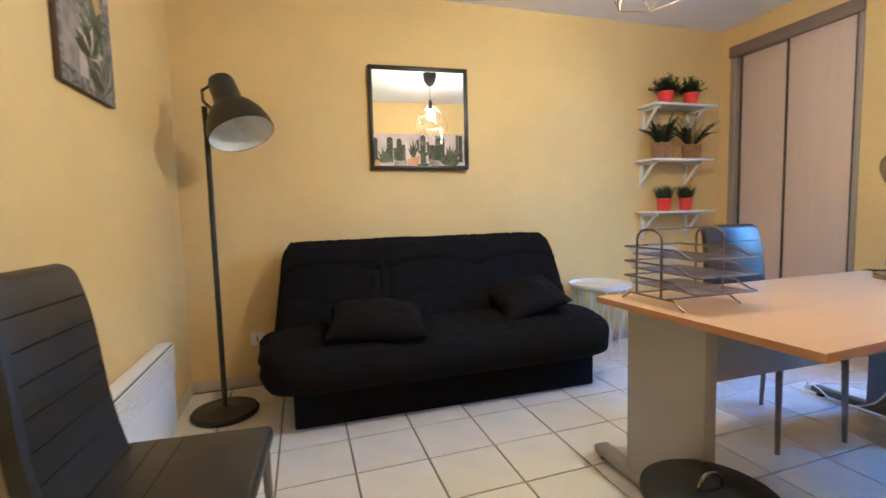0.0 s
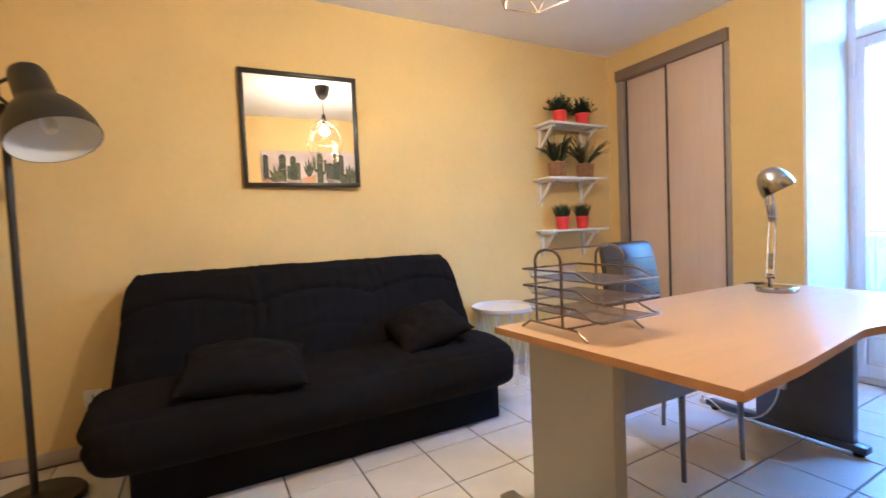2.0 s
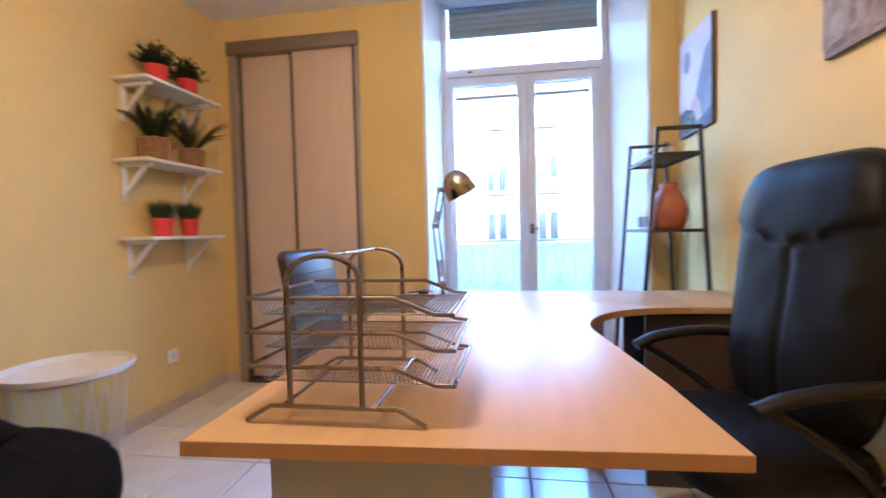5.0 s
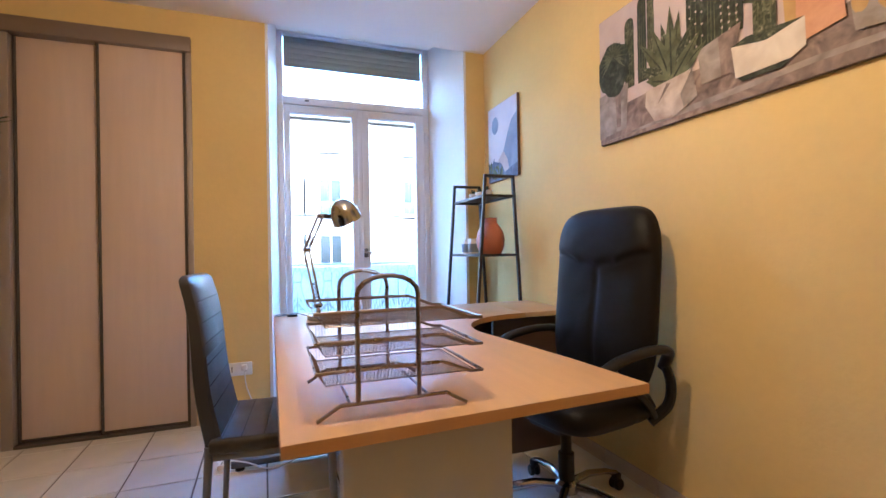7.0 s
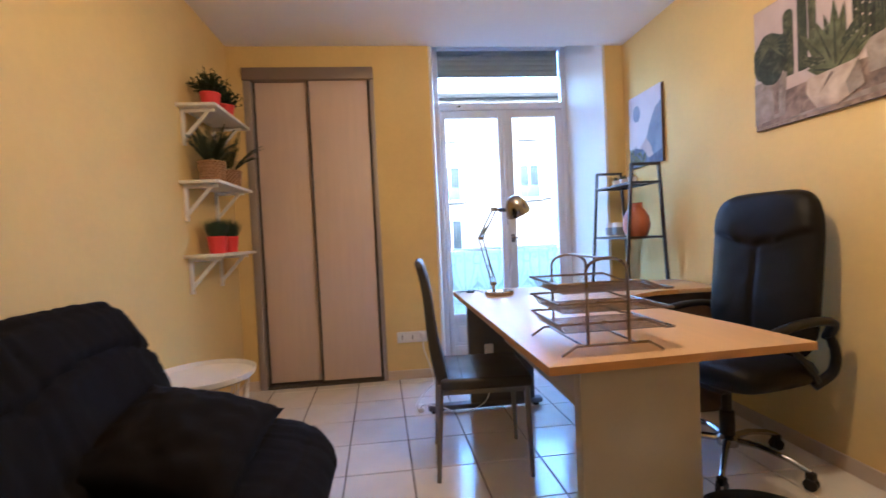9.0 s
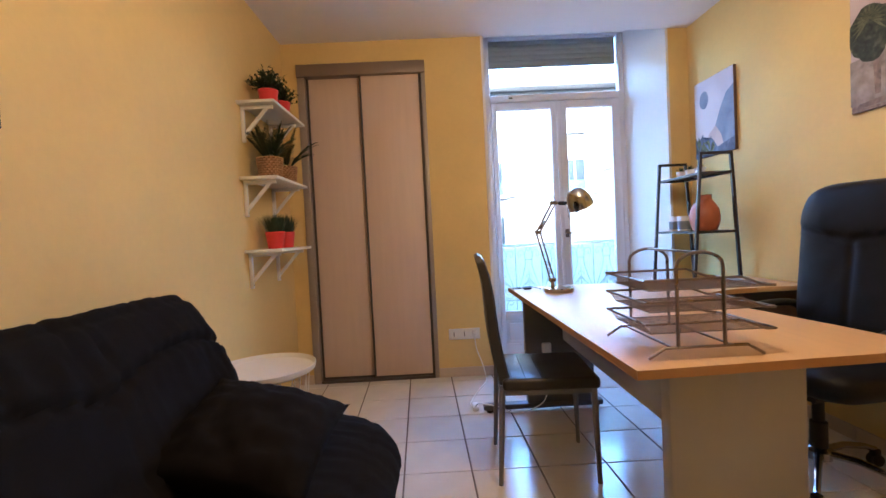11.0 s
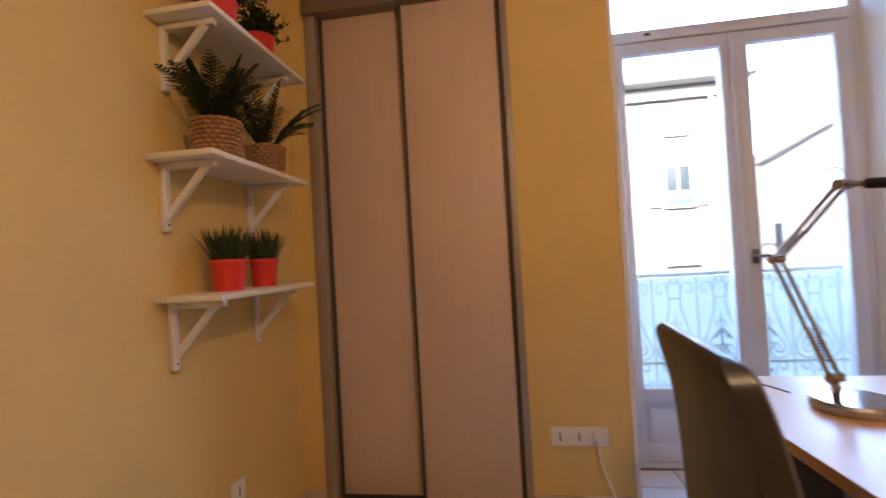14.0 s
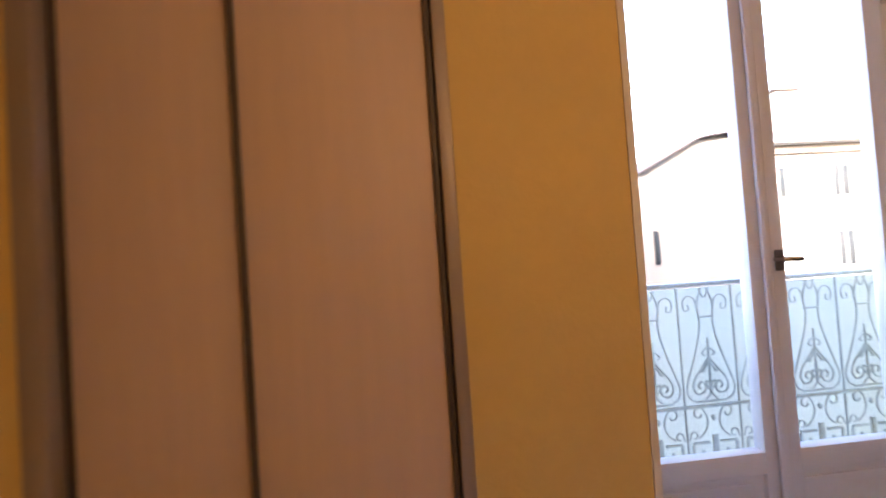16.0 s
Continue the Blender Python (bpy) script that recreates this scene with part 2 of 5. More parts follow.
def local(ob_root, name, bm, material, label="", parent=None, smooth=35):
    """A part given in the thing's own coordinates."""
    ob = new(name, put_mesh(name, bm, material, smooth))
    ob.parent = parent or ob_root
    if label:
        tagged(ob, label)
    return ob


def structure(name, bm, material, label, category, smooth=0):
    return tagged(new(name, put_mesh(name, bm, material, smooth)), label, category, "", "structure")


def arc(cx, cy, r, a0, a1, n):
    return [(cx + r * math.cos(radians(a0 + (a1 - a0) * i / n)), cy + r * math.sin(radians(a0 + (a1 - a0) * i / n))) for i in range(n + 1)]


# ---- the room ----
XW, XE, YS, YN, H = -0.50, 3.74, 0.42, 3.50, 2.58
WY0, WY1 = 0.59, 1.980
CY0, CY1, CZ = 2.43, 3.39, 2.415
XO = 4.245
floor = structure("floor", bm_box(XW - 0.2, XO + 0.02, YS - 1.6, YN + 0.2, -0.25, -0.006), GROUT, "pale glazed ceramic tile floor with grey joints", "floor")
structure("wall_north", bm_box(XW - 0.2, XE, YN, YN + 0.2, 0, 2.9), YELLOW, "yellow painted plaster wall", "wall")
structure("wall_west", bm_box(XW - 0.2, XW, YS - 0.2, YN, 0, 2.9), YELLOW, "yellow painted plaster wall", "wall")
DX0, DX1, DZ = -0.30, 0.72, 2.08
b = bm_box(DX1, XE, YS - 0.2, YS, 0, 2.9)
bm_box(XW, DX0, YS - 0.2, YS, 0, 2.9, bm=b)
bm_box(DX0, DX1, YS - 0.2, YS, DZ, 2.9, bm=b)
structure("wall_south", b, YELLOW, "yellow painted plaster wall with a doorway", "wall")
b = bm_box(XE, XO, CY1, YN + 0.2, 0, 2.9)
bm_box(XE, XO, WY1 + 0.02, CY0, 0, 2.9, bm=b)
bm_box(XE, XO, YS - 0.2, WY0 - 0.02, 0, 2.9, bm=b)
bm_box(XE, XO, CY0, CY1, CZ, 2.9, bm=b)
bm_box(XE + 0.4, XO, CY0, CY1, 0, CZ, bm=b)
bm_box(XE + 0.04, XO, WY0 - 0.02, WY1 + 0.02, 2.80, 2.9, bm=b)
structure("wall_east", b, YELLOW, "yellow painted plaster wall with a window niche", "wall")
# splayed white reveals of the window niche
for nm, ya, yb in (("reveal_north", WY1, 1.925), ("reveal_south", WY0, 0.745)):
    s = 1 if ya > 1 else -1
    structure(nm, bm_poly([(XE - 0.003, ya), (4.175, yb), (4.235, yb), (4.235, ya + s * 0.019), (XE - 0.003, ya + s * 0.019)][::(1 if s > 0 else -1)], 0, 2.80), WHITE_WALL, "white painted splayed window reveal", "window reveal")
structure("ceiling", bm_box(XW, XE, YS, YN, H, H + 0.06), CEIL, "white painted plaster ceiling", "ceiling")
structure("niche_ceiling", bm_box(XE + 0.002, XO, WY0, WY1, 2.74, 2.79), WHITE_WALL, "white painted window niche ceiling", "ceiling")
# plain lobby behind the doorway
b = bm_box(-0.9, DX0 - 0.15, -1.3, YS - 0.2, 0, 2.6)
bm_box(DX1 + 0.3, 1.4, -1.3, YS - 0.2, 0, 2.6, bm=b)
bm_box(DX0 - 0.15, DX1 + 0.3, -1.3, -1.15, 0, 2.6, bm=b)
structure("wall_lobby", b, YELLOW, "plain yellow lobby walls behind the doorway", "wall")
structure("ceiling_lobby", bm_box(-0.9, 1.4, -1.3, YS - 0.2, 2.6, 2.7), CEIL, "plain white lobby ceiling", "ceiling")

# ---- window ----
win = tagged(root("window_1", (4.175, 1.335, 0), "white wooden french window with two glazed leaves and a transom", "window"), kind="structure")
FX0, FX1 = 4.150, 4.210
b = bm_box(FX0, FX1, 1.885, 1.93, 0, 2.78, 0.004)
bm_box(FX0, FX1, 0.74, 0.785, 0, 2.78, 0.004, bm=b)
bm_box(FX0, FX1, 0.785, 1.885, 0, 0.035, 0.004, bm=b)
bm_box(FX0, FX1, 0.785, 1.885, 2.72, 2.78, 0.004, bm=b)
part("window_frame", b, PVC, win)
part("transom_bar", bm_box(FX0 - 0.012, FX1, 0.785, 1.885, 2.19, 2.25, 0.008), PVC, win)
part("transom_latch", bm_box(FX0 - 0.02, FX0 - 0.012, 1.70, 1.73, 2.215, 2.227, 0.002), BLACKM, win)
ob = part("transom_pane", bm_box(4.178, 4.184, 0.785, 1.885, 2.25, 2.72), GLASS, win)
ob.visible_shadow = False
for nm, ya, yb, s in (("leaf", 1.323, 1.883, 1), ("leaf", 0.787, 1.317, -1)):
    leaf = part(nm, bm_box(FX0 - 0.012, FX1 - 0.02, ya, ya + (0.056 if s > 0 else 0.072), 0.04, 2.185, 0.006), PVC, win)
    fr = bm_box(FX0 - 0.012, FX1 - 0.02, yb - 0.045 if s > 0 else yb - 0.072, yb, 0.04, 2.185, 0.006)
    for z0, z1 in ((0.04, 0.13), (0.335, 0.41), (2.125, 2.185)):
        bm_box(FX0 - 0.011, FX1 - 0.021, ya + 0.05, yb - 0.04, z0, z1, 0.005, bm=fr)
    bm_box(FX0 + 0.006, FX1 - 0.03, ya + 0.05, yb - 0.04, 0.12, 0.34, 0.0, bm=fr)
    bm_box(FX0 - 0.004, FX1 - 0.03, ya + 0.10, yb - 0.075, 0.16, 0.305, 0.006, bm=fr)
    part("leaf_rails", fr, PVC, leaf)
    ob = part("pane", bm_box(4.171, 4.177, ya + 0.05, yb - 0.04, 0.40, 2.13), GLASS, leaf)
    ob.visible_shadow = False
part("meeting_bead", bm_box(FX0 - 0.028, FX0 - 0.013, 1.303, 1.337, 0.05, 2.18, 0.006), PVC, win)
hp = part("handle_plate", bm_box(FX0 - 0.036, FX0 - 0.028, 1.268, 1.300, 1.022, 1.094, 0.006), DARK_SHADE_STEEL, win, "dark metal handle plate")
part("lever_handle", bm_tube([(FX0 - 0.03, 1.297, 1.062), (FX0 - 0.075, 1.297, 1.062), (FX0 - 0.08, 1.285, 1.062), (FX0 - 0.08, 1.245, 1.060)], 0.0085, 10), CHROME, hp, "chrome lever handle")
for z in (0.45, 1.15, 1.95):
    part("hinge", bm_tube([(FX0 - 0.018, 0.776, z), (FX0 - 0.018, 0.776, z + 0.09)], 0.008, 8), PVC, win)
    part("hinge", bm_tube([(FX0 - 0.018, 1.893, z), (FX0 - 0.018, 1.893, z + 0.09)], 0.008, 8), PVC, win)
shut = root("roller_shutter", (4.205, 1.335, 2.5), "grey slatted roller shutter rolled up above the window", "roller shutter")
for i in range(6):
    z = 2.515 + i * 0.042
    part("slat", bm_box(4.195, 4.208, 0.79, 1.88, z, z + 0.0425, 0.004), SHUT, shut)
part("end_bar", bm_box(4.191, 4.211, 0.79, 1.88, 2.492, 2.514, 0.004), SHUT, shut)

# ---- sliding wardrobe ----
ward = root("sliding_wardrobe", (XE, 2.91, 0), "built-in wardrobe with two closed beige sliding doors", "wardrobe")
part("header", bm_box(XE - 0.032, XE + 0.10, CY0, CY1, 2.325, CZ, 0.005), TAUPE, ward, "dark taupe header rail")
part("jamb", bm_box(XE - 0.012, XE + 0.08, 3.335, CY1, 0, 2.325, 0.004), FRAMEGREY, ward)
part("jamb", bm_box(XE - 0.012, XE + 0.08, CY0, 2.462, 0, 2.325, 0.004), FRAMEGREY, ward)
part("bottom_track", bm_box(XE - 0.012, XE + 0.09, 2.462, 3.335, 0, 0.018, 0.003), DARKTRACK, ward)
for ya, yb, xo in ((2.905, 3.333, 0.045), (2.466, 2.93, 0.012)):
    door = part("sliding_door", bm_box(XE + xo, XE + xo + 0.012, ya, yb, 0.02, 2.325, 0.001), PANEL, ward)
    part("edge_profile", bm_box(XE + xo - 0.012, XE + xo + 0.02, ya, ya + 0.014, 0.02, 2.325, 0.003), DARKTRACK, door)
    part("edge_profile", bm_box(XE + xo - 0.012, XE + xo + 0.02, yb - 0.014, yb, 0.02, 2.325, 0.003), DARKTRACK, door)
    part("bottom_rail", bm_box(XE + xo - 0.004, XE + xo + 0.018, ya, yb, 0.02, 0.034, 0.002), DARKTRACK, door)
part("back_panel", bm_box(XE + 0.10, XE + 0.11, CY0, CY1, 0, CZ), DARKWOOD, ward)

# ---- sofa ----
sofa = root("sofa_bed", (0.98, 3.0, 0), "black fabric click-clack sofa bed with quilted back", "sofa")


def pad(w, depth, thick, nx, ny, taper=0.0, seams=(), folds=(), wrinkle=0.010, seed=0.0, p=5.0, front=0.0, top=0.0):
    """A soft mattress lying in its own xy, seen from +z, with rounded sides, stitched seams and folds."""
    bm = bmesh.new()
    rows = []
    ups = [math.sin(math.pi / 2 * (-1 + 2 * k / ny)) for k in range(ny + 1)]
    lows = [math.sin(math.pi / 2 * (1 - 2 * k / 12)) for k in range(1, 12)]
    ring_vz = [(v / 2, max(0.0, 1 - abs(v) ** p) ** 0.5) for v in ups] + [(v / 2, -max(0.0, 1 - abs(v) ** 4) ** 0.5) for v in lows]
    for i in range(nx + 1):
        u = math.sin(math.pi / 2 * (-1 + 2 * i / nx)) * 0.35 + (-1 + 2 * i / nx) * 0.65
        endf = max((1 - abs(u) ** 16) ** 0.5 if abs(u) < 1 else 0.0, 0.35)
        ring = []
        for v, zz in ring_vz:
            x = u * w / 2 * (1 - taper * (v + 0.5))
            x -= math.copysign(0.055, u) * (abs(zz) ** 2.2 + 0.5 * abs(2 * v) ** 6) * abs(u) ** 10
            x -= math.copysign(abs(u) ** 6, u) * (front * max(0.0, -2 * v) ** 3 + top * max(0.0, 2 * v) ** 5)
            y = v * depth * (0.97 + 0.03 * endf) + 0.6 * front * abs(u) ** 8 * max(0.0, -2 * v)
            z = zz * thick / 2 * endf
            q = Vector((u * 5 + seed, v * 3, zz))
            if zz > -0.02:
                soft_n = wrinkle * noise.noise(q) + wrinkle * 0.7 * noise.noise(Vector((u * 22 + seed, v * 4, 2))) + wrinkle * 0.35 * noise.noise(Vector((u * 40, v * 30, seed)))
                for f, deep in seams:
                    d = abs(v - f(u))
                    soft_n += deep * (0.45 * math.exp(-(d / 0.10) ** 2) - math.exp(-(d / 0.022) ** 2))
                for c, deep in folds:
                    d = abs(u - c - 0.012 * math.sin(9 * v + seed))
                    soft_n += deep * (0.4 * math.exp(-(d / 0.05) ** 2) - math.exp(-(d / 0.011) ** 2))
                z += soft_n * max(0.15, zz)
                y -= soft_n * (1 - zz) * (1 if v < 0 else -1) * 0.8
            ring.append(bm.verts.new((x, y, z)))
        rows.append(ring)
    n = len(ring_vz)
    for A, B in zip(rows, rows[1:]):
        for k in range(n):
            bm.faces.new((A[k], A[(k + 1) % n], B[(k + 1) % n], B[k]))
    bm.faces.new(rows[0][::-1]), bm.faces.new(rows[-1])
    return bm


def scallop(u):
    return 0.14 + 0.10 * abs(math.cos(math.pi * 1.5 * u)) ** 0.8


b = pad(2.06, 0.68, 0.14, 150, 56, taper=0.045, seams=((scallop, 0.026), (lambda u: -0.12 + 0.05 * math.cos(7 * u), 0.014), (lambda u: 0.45, 0.012)), folds=((-0.36, 0.012), (-0.30, 0.010), (0.33, 0.012), (0.40, 0.009)), seed=1.0, top=0.08)
b.transform(Matrix.Translation((0.985, 3.235, 0.625)) @ Matrix.Rotation(radians(67), 4, "X"))
part("backrest", b, FABRIC, sofa, smooth=60)
b = pad(2.20, 0.69, 0.27, 150, 56, seams=((lambda u: 0.20 + 0.04 * math.sin(6 * u), 0.014), (lambda u: -0.36, 0.010)), folds=((-0.36, 0.014), (-0.29, 0.011), (0.30, 0.013), (0.37, 0.011), (0.72, 0.009)), seed=7.0, p=2.8, front=0.12)
b.transform(Matrix.Translation((0.975, 2.917, 0.325)) @ Matrix.Rotation(radians(2), 4, "X"))
part("seat", b, FABRIC, sofa, smooth=60)
b = bm_box(0.10, 1.89, 2.735, 3.36, 0.0, 0.30, 0.012)
part("base", b, FABRIC, sofa)

# ---- desk ----
desk = root("office_desk", (2.2, 1.5, 0), "beech laminate wave desk with a return and grey steel panel legs", "desk")
edge = [(1.366, 1.936), (1.409, 1.096), (1.70, 1.118), (2.00, 1.155), (2.20, 1.180)]
edge += [(2.20 + 0.02 + 0.38 * math.sin(radians(a)), 0.80 + 0.38 * math.cos(radians(a))) for a in range(0, 91, 9)]
edge += [(2.605, 0.745), (3.085, 0.745), (3.134, 1.966)]
part("tabletop", bm_poly(edge, 0.7165, 0.742, 0.0025), BEECH, desk, smooth=30)
part("return_top", bm_poly([(2.605, 0.452), (3.085, 0.452), (3.095, 0.742), (2.605, 0.742)], 0.7165, 0.742, 0.0025), BEECH, desk)
band = bmesh.new()
ring = [(x, y) for x, y in edge]
for i in range(len(ring)):
    (xa, ya), (xb, yb) = ring[i], ring[(i + 1) % len(ring)]
    d = Vector((yb - ya, xa - xb, 0)).normalized() * 0.0012
    vs = [band.verts.new(Vector((x, y, z)) + d) for x, y, z in ((xa, ya, 0.7175), (xb, yb, 0.7175), (xb, yb, 0.7405), (xa, ya, 0.7405))]
    band.faces.new(vs)
part("edge_band", band, BEECH_EDGE, desk, "warm brown edge band")
part("panel_leg", bm_box(1.430, 1.480, 1.458, 1.825, 0.05, 0.716, 0.004), GREYMET, desk, "grey steel panel leg")
# far leg and foot bar: same grey steel, shade put into a darker colour
part("panel_leg", bm_box(2.985, 3.035, 1.49, 1.90, 0.05, 0.716, 0.004), DARK_SHADE_STEEL, desk, "grey steel panel leg, coloured dark for its shaded side")
for x0, x1, y0, y1 in ((1.420, 1.490, 1.27, 2.03), (2.98, 3.04, 1.44, 2.17)):
    f = bm_box(x0, x1, y0, y1, 0.018, 0.052, 0.008)
    ft = part("foot_bar", f, GREYMET if x0 < 2 else DARK_SHADE_STEEL, desk)
    for y in (y0 + 0.04, y1 - 0.04):
        part("foot_pad", bm_lathe([(0, 0), (0.022, 0), (0.022, 0.016), (0.012, 0.02), (0, 0.02)], 12, at=((x0 + x1) / 2, y, 0)), PLASTIC, ft)
part("modesty_panel", bm_box(1.480, 2.985, 1.655, 1.673, 0.43, 0.705, 0.002), GREYMET, desk, "grey steel modesty panel")
part("beam", bm_box(1.480, 2.985, 1.60, 1.655, 0.66, 0.716, 0.003), GREYMET, desk)
part("corner_post", bm_box(2.775, 2.845, 1.04, 1.11, 0.0, 0.716, 0.006), GREYMET, desk)
ped = root("desk_pedestal", (2.9, 0.62, 0), "dark brown open cabinet under the desk return", "cabinet")
part("side_panel", bm_box(2.66, 2.68, 0.46, 0.90, 0.0, 0.712, 0.002), DARKWOOD, ped)
part("side_panel", bm_box(3.04, 3.06, 0.46, 0.90, 0.0, 0.712, 0.002), DARKWOOD, ped)
part("back_panel", bm_box(2.68, 3.04, 0.46, 0.475, 0.05, 0.70), DARKWOOD, ped)
for z in (0.06, 0.36, 0.694):
    part("board", bm_box(2.68, 3.04, 0.475, 0.895, z, z + 0.018, 0.001), DARKWOOD, ped)

sofa.location.x += 0.03

# ---- cushions ----
def cushion(at, turn, w, d, t, seed, label):
    bm = bmesh.new()
    n = 28
    grid = {}
    for side in (1, -1):
        for i in range(n + 1):
            for j in range(n + 1):
                u, v = -1 + 2 * i / n, -1 + 2 * j / n
                if side < 0 and (i in (0, n) or j in (0, n)):
                    grid[side, i, j] = grid[1, i, j]
                    continue
                puff = ((1 - u * u) * (1 - v * v)) ** 0.5 * (1 - 0.18 * u * u * v * v)
                pin = 1 - 0.09 * (1 - u * u) * abs(v) ** 3
                pin2 = 1 - 0.08 * (1 - v * v) * abs(u) ** 3
                z = side * t / 2 * puff
                z += 0.022 * noise.noise(Vector((u * 2.2 + seed, v * 2.2, side))) * puff + 0.010 * noise.noise(Vector((u * 5 + seed, v * 6, side)))
                grid[side, i, j] = bm.verts.new((u * w / 2 * pin2, v * d / 2 * pin, z))
        for i in range(n):
            for j in range(n):
                q = [grid[side, i, j], grid[side, i + 1, j], grid[side, i + 1, j + 1], grid[side, i, j + 1]]
                bm.faces.new(q if side > 0 else q[::-1])
    ob = tagged(new("cushion", put_mesh("cushion", bm, CUSHF, 70)), label, "cushion", "sofa cushions")
    ob.matrix_world = Matrix.Translation(at) @ turn
    return ob


cushion((0.585, 2.815, 0.515), Euler((radians(16), radians(3), radians(-7))).to_matrix().to_4x4(), 0.54, 0.36, 0.21, 3.0, "black fabric cushion lying on the sofa bed seat")
cushion((1.57, 2.965, 0.548), Euler((radians(15), radians(-15), radians(-6))).to_matrix().to_4x4(), 0.44, 0.44, 0.19, 8.0, "black fabric cushion leaning askew on the sofa bed back")


# ---- floor lamp ----
lamp = root("floor_lamp", (-0.25, 3.09, 0), "black metal floor lamp with a large bell shade, switched off", "floor lamp")
local(lamp, "base", bm_lathe([(0, 0), (0.172, 0), (0.178, 0.008), (0.178, 0.022), (0.170, 0.032), (0.06, 0.038), (0.03, 0.05), (0, 0.05)], 48), BLACKM)
local(lamp, "pole", bm_tube([(0, 0, 0.04), (0.0, 0, 1.60), (-0.005, 0.0, 1.70)], 0.0145, 14), BLACKM)
axis = Vector((0.28, -0.30, -0.80)).normalized()
turn = Vector((0, 0, -1)).rotation_difference(axis).to_matrix().to_4x4()
head_m = Matrix.Translation((0.085, -0.015, 1.835)) @ turn
b = bm_lathe([(0.163, -0.335), (0.166, -0.335), (0.162, -0.29), (0.145, -0.235), (0.115, -0.185), (0.082, -0.15), (0.072, -0.12), (0.068, -0.02), (0.060, 0.005), (0.03, 0.018), (0, 0.02)], 48)
b.transform(head_m)
shade = local(lamp, "shade", b, BLACKM)
b = bm_lathe([(0.1625, -0.334), (0.158, -0.29), (0.141, -0.238), (0.111, -0.189), (0.078, -0.155), (0, -0.15)], 48)
b.transform(head_m)
local(lamp, "reflector", b, WHITEIN, "white enamel inside of shade", parent=shade)
b = bm_tube([(-0.055, 0, -0.01), (-0.105, 0, -0.03), (-0.118, 0, -0.09), (-0.095, 0, -0.145), (-0.07, 0, -0.15)], 0.008, 8)
b.transform(head_m)
local(lamp, "bracket", b, BLACKM, parent=shade)
b = bm_lathe([(0, -0.30), (0.022, -0.29), (0.03, -0.26), (0.022, -0.22), (0.016, -0.19), (0.016, -0.155), (0, -0.155)], 16)
b.transform(head_m)
local(lamp, "bulb", b, WHITEIN, parent=shade)
cable = new("cable")
cable.location = (-0.1, 3.3, 0)
tagged(cable, "black lamp cable lying on the floor below its plug", "cable")
pts = [(-0.27, 3.24, 0.008), (-0.20, 3.33, 0.05), (-0.10, 3.34, 0.075), (0.0, 3.30, 0.03), (0.06, 3.28, 0.008), (-0.02, 3.40, 0.03), (-0.13, 3.45, 0.09), (-0.15, 3.455, 0.18), (-0.105, 3.46, 0.27), (-0.10, 3.462, 0.305)]


def smooth_path(p, n=6):
    out = []
    p = [Vector(q) for q in p]
    for i in range(len(p) - 1):
        a, b0, c, d = p[max(i - 1, 0)], p[i], p[i + 1], p[min(i + 2, len(p) - 1)]
        for k in range(n):
            t = k / n
            out.append(0.5 * ((2 * b0) + (c - a) * t + (2 * a - 5 * b0 + 4 * c - d) * t * t + (3 * b0 - a - 3 * c + d) * t ** 3))
    return out + [p[-1]]


part("cord", bm_tube(smooth_path(pts), 0.0042, 6), PLASTIC, cable)
part("foot_switch", bm_box(0.0, 0.09, 3.265, 3.295, 0.0, 0.022, 0.006), PLASTIC, cable)
part("plug", bm_lathe([(0, 0), (0.017, 0), (0.018, 0.03), (0.010, 0.04), (0, 0.04)], 16, at=(-0.10, 3.455, 0.295)), PLASTIC, cable)


# ---- sockets ----
def socket(at, n, axis_x, label):
    """A wall socket plate; its face looks to -y, or to -x where axis_x."""
    s = root("wall_socket", at, label, "socket")
    w = 0.08 * n
    body = local(s, "plate", bm_box(-w / 2, w / 2, -0.012, 0.0, -0.042, 0.042, 0.005), PLUGW)
    for i in range(n):
        c = -w / 2 + 0.04 + i * 0.08
        b = bm_lathe([(0.019, -0.001), (0.021, 0.0012), (0.019, 0.0015), (0.018, -0.008), (0, -0.008)], 20)
        b.transform(Matrix.Translation((c, -0.012, 0)) @ Matrix.Rotation(radians(90), 4, "X"))
        local(s, "socket_well", b, PLUGW, parent=body)
        local(s, "slot", bm_box(c - 0.003, c + 0.003, -0.0135, -0.0125, -0.018, 0.018), DARKTRACK, parent=body)
    if axis_x:
        s.rotation_euler = (0, 0, radians(-90))
    return s


socket((XE - 0.001, 2.225, 0.330), 3, True, "white plastic triple wall socket with one white plug")
socket((3.21, YN - 0.001, 0.335), 1, False, "white plastic single wall socket")
socket((-0.10, YN - 0.001, 0.312), 1, False, "white plastic wall socket holding a black plug")
plug = root("power_strip", (2.98, 1.95, 0), "white plug lead running to a white multi-socket hung under the desk", "power strip")
part("wall_plug", bm_box(XE - 0.055, XE - 0.016, 2.135, 2.170, 0.325, 0.362, 0.008), PLUGW, plug)
lead = smooth_path([(XE - 0.04, 2.15, 0.325), (XE - 0.035, 2.14, 0.22), (XE - 0.05, 2.10, 0.10), (XE - 0.16, 2.09, 0.012), (3.40, 2.16, 0.008), (3.16, 2.24, 0.008), (3.06, 2.22, 0.008), (3.00, 2.20, 0.06), (2.945, 2.10, 0.06), (2.90, 1.98, 0.03), (2.89, 1.84, 0.08), (2.93, 1.79, 0.15), (2.965, 1.775, 0.24)])
part("lead", bm_tube(lead, 0.004, 6), PLUGW, plug)
strip = part("strip_body", bm_box(2.956, 2.984, 1.75, 1.805, 0.23, 0.42, 0.008), PLUGW, plug)
